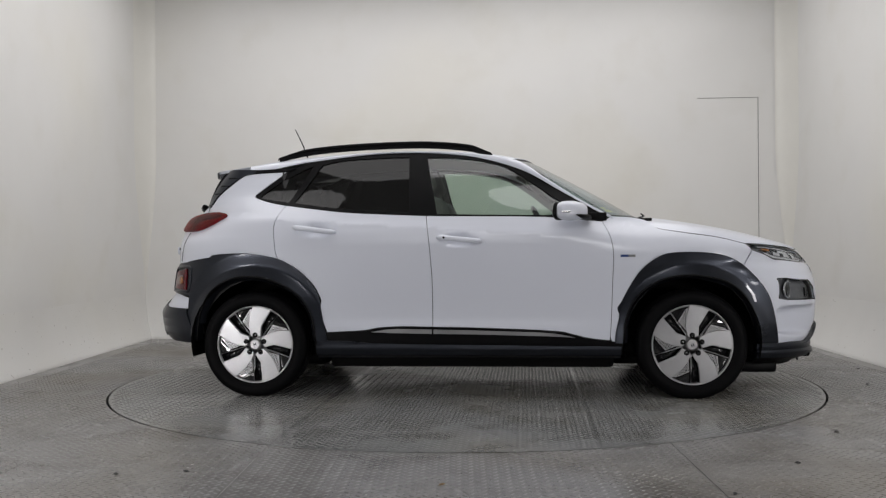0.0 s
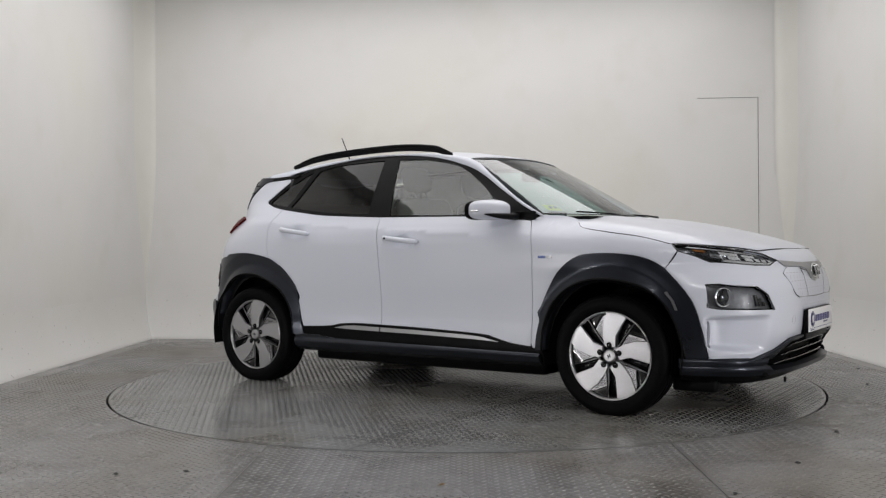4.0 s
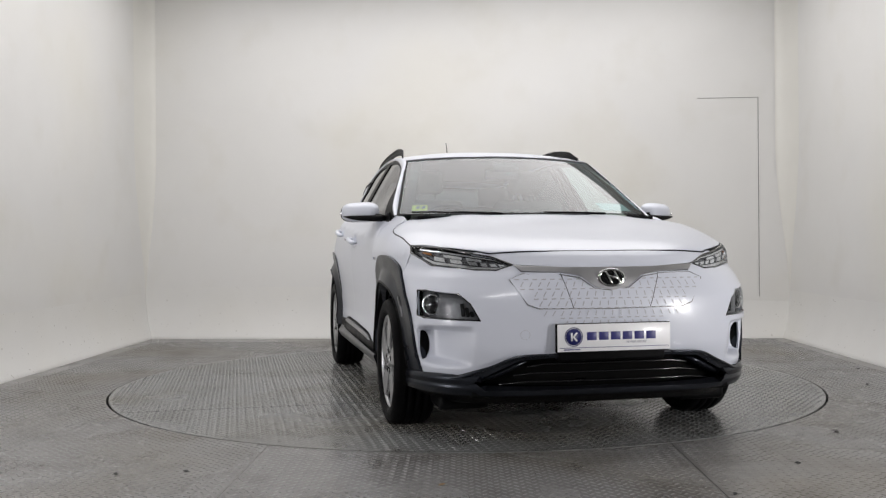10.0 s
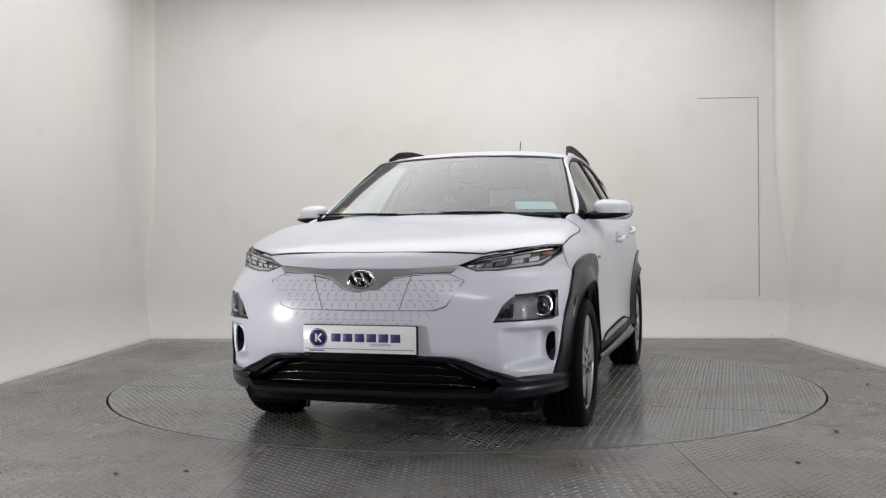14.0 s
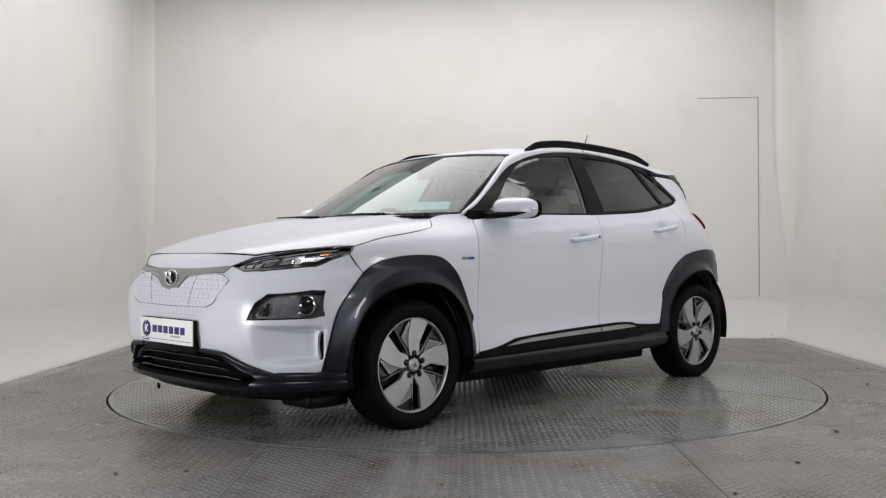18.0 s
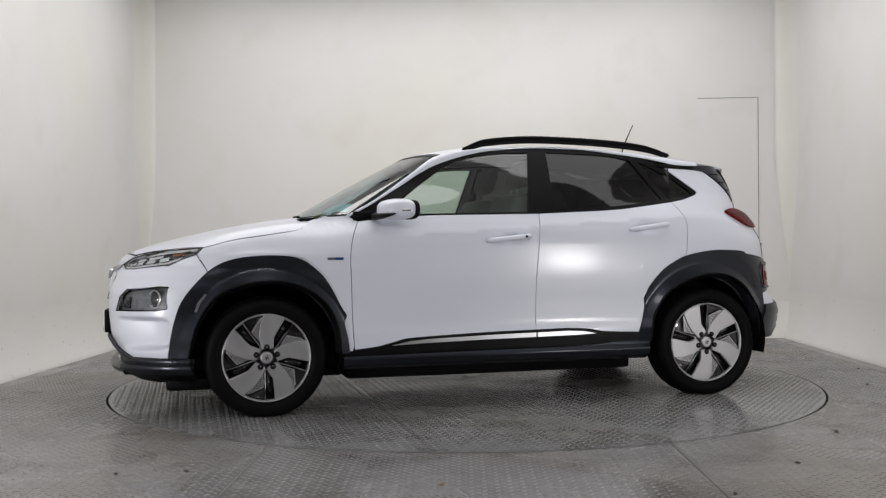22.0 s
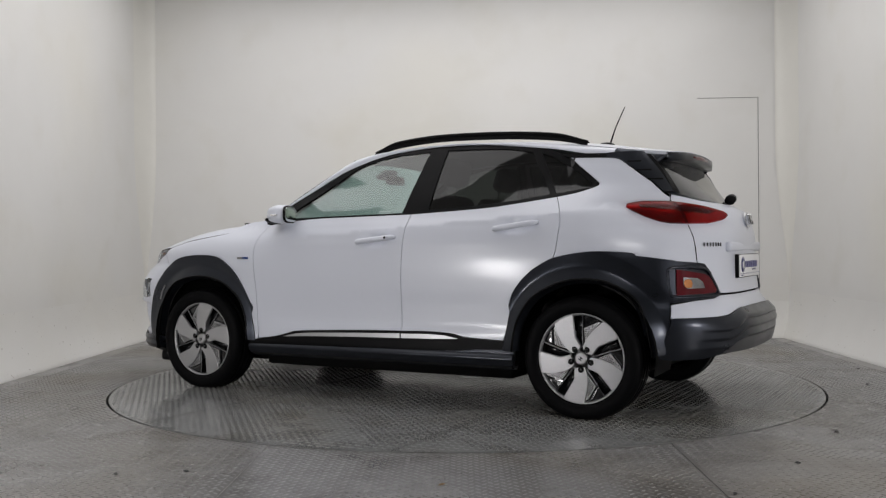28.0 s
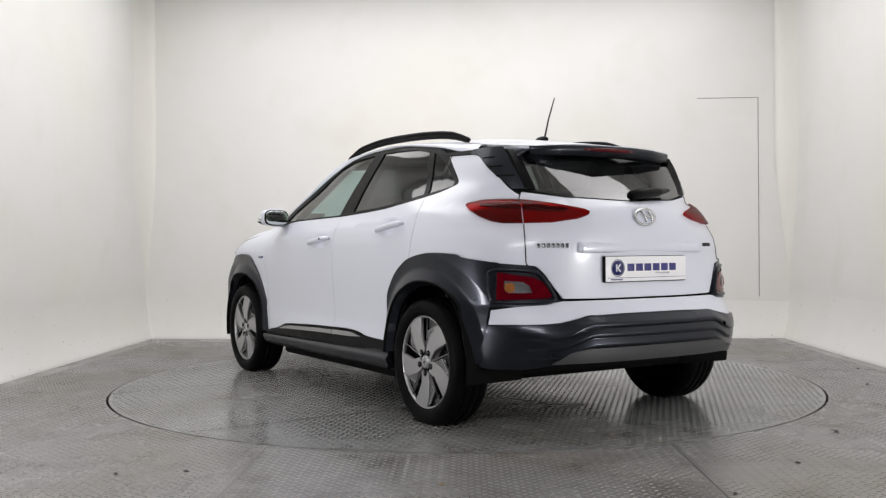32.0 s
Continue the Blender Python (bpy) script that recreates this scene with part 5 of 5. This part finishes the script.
rv = [[ring.verts.new(((.18 + .014 * math.cos(b)) * math.cos(a), (.18 + .014 * math.cos(b)) * math.sin(a), .014 * math.sin(b))) for b in np.linspace(0, 2 * math.pi, n2, endpoint=False)] for a in np.linspace(0, 2 * math.pi, n1, endpoint=False)]
for i in range(n1):
    for j in range(n2):
        ring.faces.new((rv[i][j], rv[(i + 1) % n1][j], rv[(i + 1) % n1][(j + 1) % n2], rv[i][(j + 1) % n2]))
sw = part("steering_wheel", moved(ring, wm), TRIM, car, "dark steering wheel")
part("steering_hub", moved(join(box(.13, .15, .05, (0, 0, 0), .02), box(.34, .04, .02, (0, 0, 0), .008)), wm), TRIM, sw)
rv_mirror = part("interior_mirror", moved(box(.03, .22, .065, (0, 0, 0), .012), pose(.36, 0, 1.345, 0, 10, 0)), GLOSS, car, "black interior mirror")
part("mirror_stem", tube([(.37, 0, 1.36), (.43, 0, 1.405)], .012, 8), TRIM, rv_mirror)
part("camera_pod", moved(box(.10, .15, .035, (0, 0, 0), .015), pose(.425, 0, 1.385, 0, 27, 0)), TRIM, rv_mirror)
panel("headliner", ROOF, [(.33, .50), (-1.38, .50), (-1.38, -.50), (.33, -.50)], LINER, car, step=0.08, lift=-0.035, depth=0, gap=0, label="pale grey roof lining")
part("parcel_shelf", box(.62, 1.16, .02, (-1.42, 0, 1.03), .006), TRIM, car)
for s in (1, -1):
    part("belt_pillar", tube([(-.28, s * .755, 1.05), (-.32, s * .605, 1.36), (-.33, s * .545, 1.45)], .03, 8, 0.6), TRIM, car)
    part("front_pillar_trim", tube([(.80, s * .70, 1.06), (.50, s * .60, 1.26), (.28, s * .53, 1.41)], .036, 8, 0.6), TRIM, car)
    part("rear_pillar_trim", tube([(-1.12, s * .68, 1.15), (-1.16, s * .60, 1.36)], .05, 8, 0.6), TRIM, car)
# glass edges, stickers
panel("screen_band", SCREEN, [(-1, 0), (-.5, 0), (0, 0), (.5, 0), (1, 0), (1, 1), (.5, 1), (0, 1), (-.5, 1), (-1, 1)], BLACK, car, step=0.1, depth=0, gap=0, lift=0.002,
      holes=[[(-.983, .016), (-.5, .012), (0, .012), (.5, .012), (.983, .016), (.98, .972), (.5, .968), (0, .968), (-.5, .968), (-.98, .972)]], label="black ceramic edge of the windscreen")
tax = panel("windscreen_sticker", SCREEN, [(-.90, .075), (-.79, .075), (-.79, .16), (-.90, .16)], YELLOW, car, step=0.1, depth=0, gap=0, lift=-0.006, label="yellow sticker with dark bars")
panel("sticker_bar", SCREEN, [(-.875, .10), (-.85, .10), (-.84, .14), (-.865, .14)], INK, tax, step=0.1, depth=0, gap=0, lift=-0.003)
panel("sticker_bar", SCREEN, [(-.835, .10), (-.81, .10), (-.80, .14), (-.825, .14)], INK, tax, step=0.1, depth=0, gap=0, lift=-0.003)
panel("paper_discs", SCREEN, [(.60, .075), (.89, .075), (.86, .19), (.58, .19)], GREENPAPER, car, step=0.1, depth=0, gap=0, lift=-0.006, label="pale green paper discs behind the windscreen")

# ---- tread plate ----
def treads(cells, height=0.0022):
    """Raised lozenges, leaning to and fro, at the points of cells."""
    verts, faces = [], []
    L, w = .0165, .0068
    for x, y, flip_it in cells:
        c, s = (0.7071, 0.7071) if flip_it else (0.7071, -0.7071)
        k = len(verts)
        for u, v, z in ((-L, 0, 0), (0, -w, 0), (L, 0, 0), (0, w, 0), (-L * .45, 0, height), (L * .45, 0, height)):
            verts.append((x + c * u - s * v, y + s * u + c * v, z))
        faces += [(k, k + 1, k + 5, k + 4), (k + 1, k + 2, k + 5), (k + 2, k + 3, k + 4, k + 5), (k + 3, k, k + 4)]
    me = bpy.data.meshes.new("treads")
    me.from_pydata(verts, [], faces)
    return me


grid = [((i + .5 * (j % 2)) * .048, j * .024, j % 2) for i in range(-64, 64) for j in range(-140, 130)]
disc_cells = [(x, y, f) for x, y, f in grid if math.hypot(x, y) < R_DISC - .02 and min(abs(x - k) for k in (-.75, .75)) > .012]
floor_cells = [(x, y, f) for x, y, f in grid if math.hypot(x, y) > R_DISC + .025 and -3.0 < x < 2.95 and y < 2.75 and min(abs(x - k) for k in (-.89, .93)) > .016]
me = treads(disc_cells)
me.materials.append(DISC_TREAD)
ob = new("treads", me)
ob.parent = turntable
ob.location.z = 0.0010
tagged(ob, kind="stuff")
me = treads(floor_cells)
me.materials.append(TREAD)
ob = new("treads", me)
ob.parent = floor
tagged(ob, kind="stuff")
for k in (-.75, .75):
    half = math.sqrt(R_DISC ** 2 - k * k) - .01
    part("plate_joint", box(.0018, 2 * half, .001, (k, 0, .0014)), SEAM, turntable, smooth=False)
for k in (-.89, .93):
    y0 = -math.sqrt(R_DISC ** 2 - k * k) - .01
    part("floor_joint", box(.003, 3.5, .001, (k, y0 - 1.75, .0006)), SEAM if k > 0 else SEAMGREY, floor, smooth=False)

# ---- details of the room ----
def along(a, b, u):
    return (a[0] + (b[0] - a[0]) * u, a[1] + (b[1] - a[1]) * u)


def base_panel(name, a, b, out, label):
    """A plastered cove from the wall down to the floor, with a sharp foot; out is the plan's offset of its back at each end."""
    bm = bmesh.new()
    rows = []
    prof = [(0.0, 0.0), (0.0, .012)] + [(COVE * (1 - (1 - u) ** 2.6), .012 + .50 * u) for u in np.linspace(.05, 1, 16)]
    for p, o in ((a, out[0]), (b, out[1])):
        q, d = Vector((*p, 0)), Vector((*o, 0))
        rows.append([bm.verts.new(q + d * (w / COVE) * 1.004 + Vector((0, 0, z))) for w, z in prof])
    for k in range(len(prof) - 1):
        bm.faces.new((rows[0][k], rows[0][k + 1], rows[1][k + 1], rows[1][k]))
    bmesh.ops.recalc_face_normals(bm, faces=bm.faces[:])
    return tagged(link(name, bm, SKIRT), label, "cove", kind="structure")


base_panel("baseboard_west", CORNER_L, FRONT_L, ((-COVE, COVE), (-COVE, 0)), "cream cove at the foot of the side wall, scuffed")
base_panel("baseboard_east", CORNER_R, FRONT_R, ((COVE, COVE), (COVE, 0)), "cream cove at the foot of the side wall, scuffed")
base_panel("baseboard_north", CORNER_L, CORNER_R, ((-COVE, COVE), (COVE, COVE)), "cream cove below the back wall")
# rounded corners of the back wall, and the seam of a flush door in it
for name, kx, ky, d in (("trim_west", -3.22, 3.192, 1), ("trim_east", 3.16, 2.893, -1)):
    bm = bmesh.new()
    rows = []
    for z in np.concatenate([np.linspace(.30, 1.9, 20), [TALL]]):
        r = float(ease(z, .28, 1.9))
        rows.append([bm.verts.new((kx + d * (.0008 + .13 * r * (1 - math.cos(q))), ky - .0008 - .36 * r * (1 - math.sin(q)), z)) for q in np.linspace(0, math.pi / 2, 15)])
    for p, q in zip(rows, rows[1:]):
        for k in range(14):
            bm.faces.new((p[k], p[k + 1], q[k + 1], q[k]))
    bmesh.ops.recalc_face_normals(bm, faces=bm.faces[:])
    tagged(link(name, bm, CORNER), "cream rounded corner between the walls", "trim", kind="structure")


def on_back(x):
    return 3.112 + COVE + (2.798 - 3.112) * (x + 3.38) / 6.70


door = tagged(new("door_1"), "flush painted door in the back wall, its seam showing dark", "door", kind="structure")
for x0, x1, z0, z1 in ((2.869, 2.874, .40, 2.335), (2.29, 2.869, 2.329, 2.333)):
    xm, zm = (x0 + x1) / 2, (z0 + z1) / 2
    part("door_seam", moved(box(x1 - x0, .006, z1 - z0), pose(xm, on_back(xm) - .0005, zm, 0, 0, -2.683)), SEAMGREY, door, smooth=False)
for x in (-1.70, -.04, 1.62):
    spot = tagged(new("ceiling_spot"), "small dark spotlight by the back wall", "spotlight", "spotlights along the back wall")
    can = part("can", moved(lathe([(.0001, .0), (.05, .0), (.058, .012), (.06, .14), (.03, .17), (.0001, .17)], 24), pose(x, on_back(x) - .12, 3.43, 60)), BLACK, spot)
    part("stem", tube([(x, on_back(x) - .12, 3.44), (x, on_back(x) - .12, 3.60)], .012, 8), BLACK, spot)

# litter on the floor
leaf = bmesh.new()
lv = [leaf.verts.new(p) for p in ((-.016, 0, .002), (-.004, .009, .006), (.012, .006, .003), (.018, -.002, .008), (.004, -.008, .004))]
top = leaf.verts.new((.002, .0, .010))
for k in range(5):
    leaf.faces.new((lv[k], lv[(k + 1) % 5], top))
leaf.faces.new(lv[::-1])
bmesh.ops.recalc_face_normals(leaf, faces=leaf.faces[:])
LEAF = material("dry_leaf", (0.20, 0.13, 0.06), 0.8, 0, 0, 90, 0.3)
ob = tagged(link("dry_leaf", leaf, LEAF, smooth=False), "small dry brown leaf lying on the tread plate", "leaf")
ob.matrix_basis = pose(-.088, -2.826, .0002, 0, 0, 30)
rnd = random.Random(5)
for x, y in ((-1.385, -2.634), (1.356, -2.471), (.966, -2.957), (2.83, .506), (2.561, -.277), (-1.116, -2.59), (1.766, -1.823)):
    bm = bmesh.new()
    bmesh.ops.create_icosphere(bm, subdivisions=1, radius=.009)
    for v in bm.verts:
        v.co = (v.co.x * rnd.uniform(.8, 2.2), v.co.y * rnd.uniform(.7, 1.3), max(v.co.z, -.004) * .6)
    ob = tagged(link("crumb_of_dirt", bm, SEAM, smooth=False), "dark crumb of dirt on the painted floor", "dirt", "crumbs of dirt on the floor")
    ob.matrix_basis = pose(x, y, .003, 0, 0, rnd.uniform(0, 180))
motions()
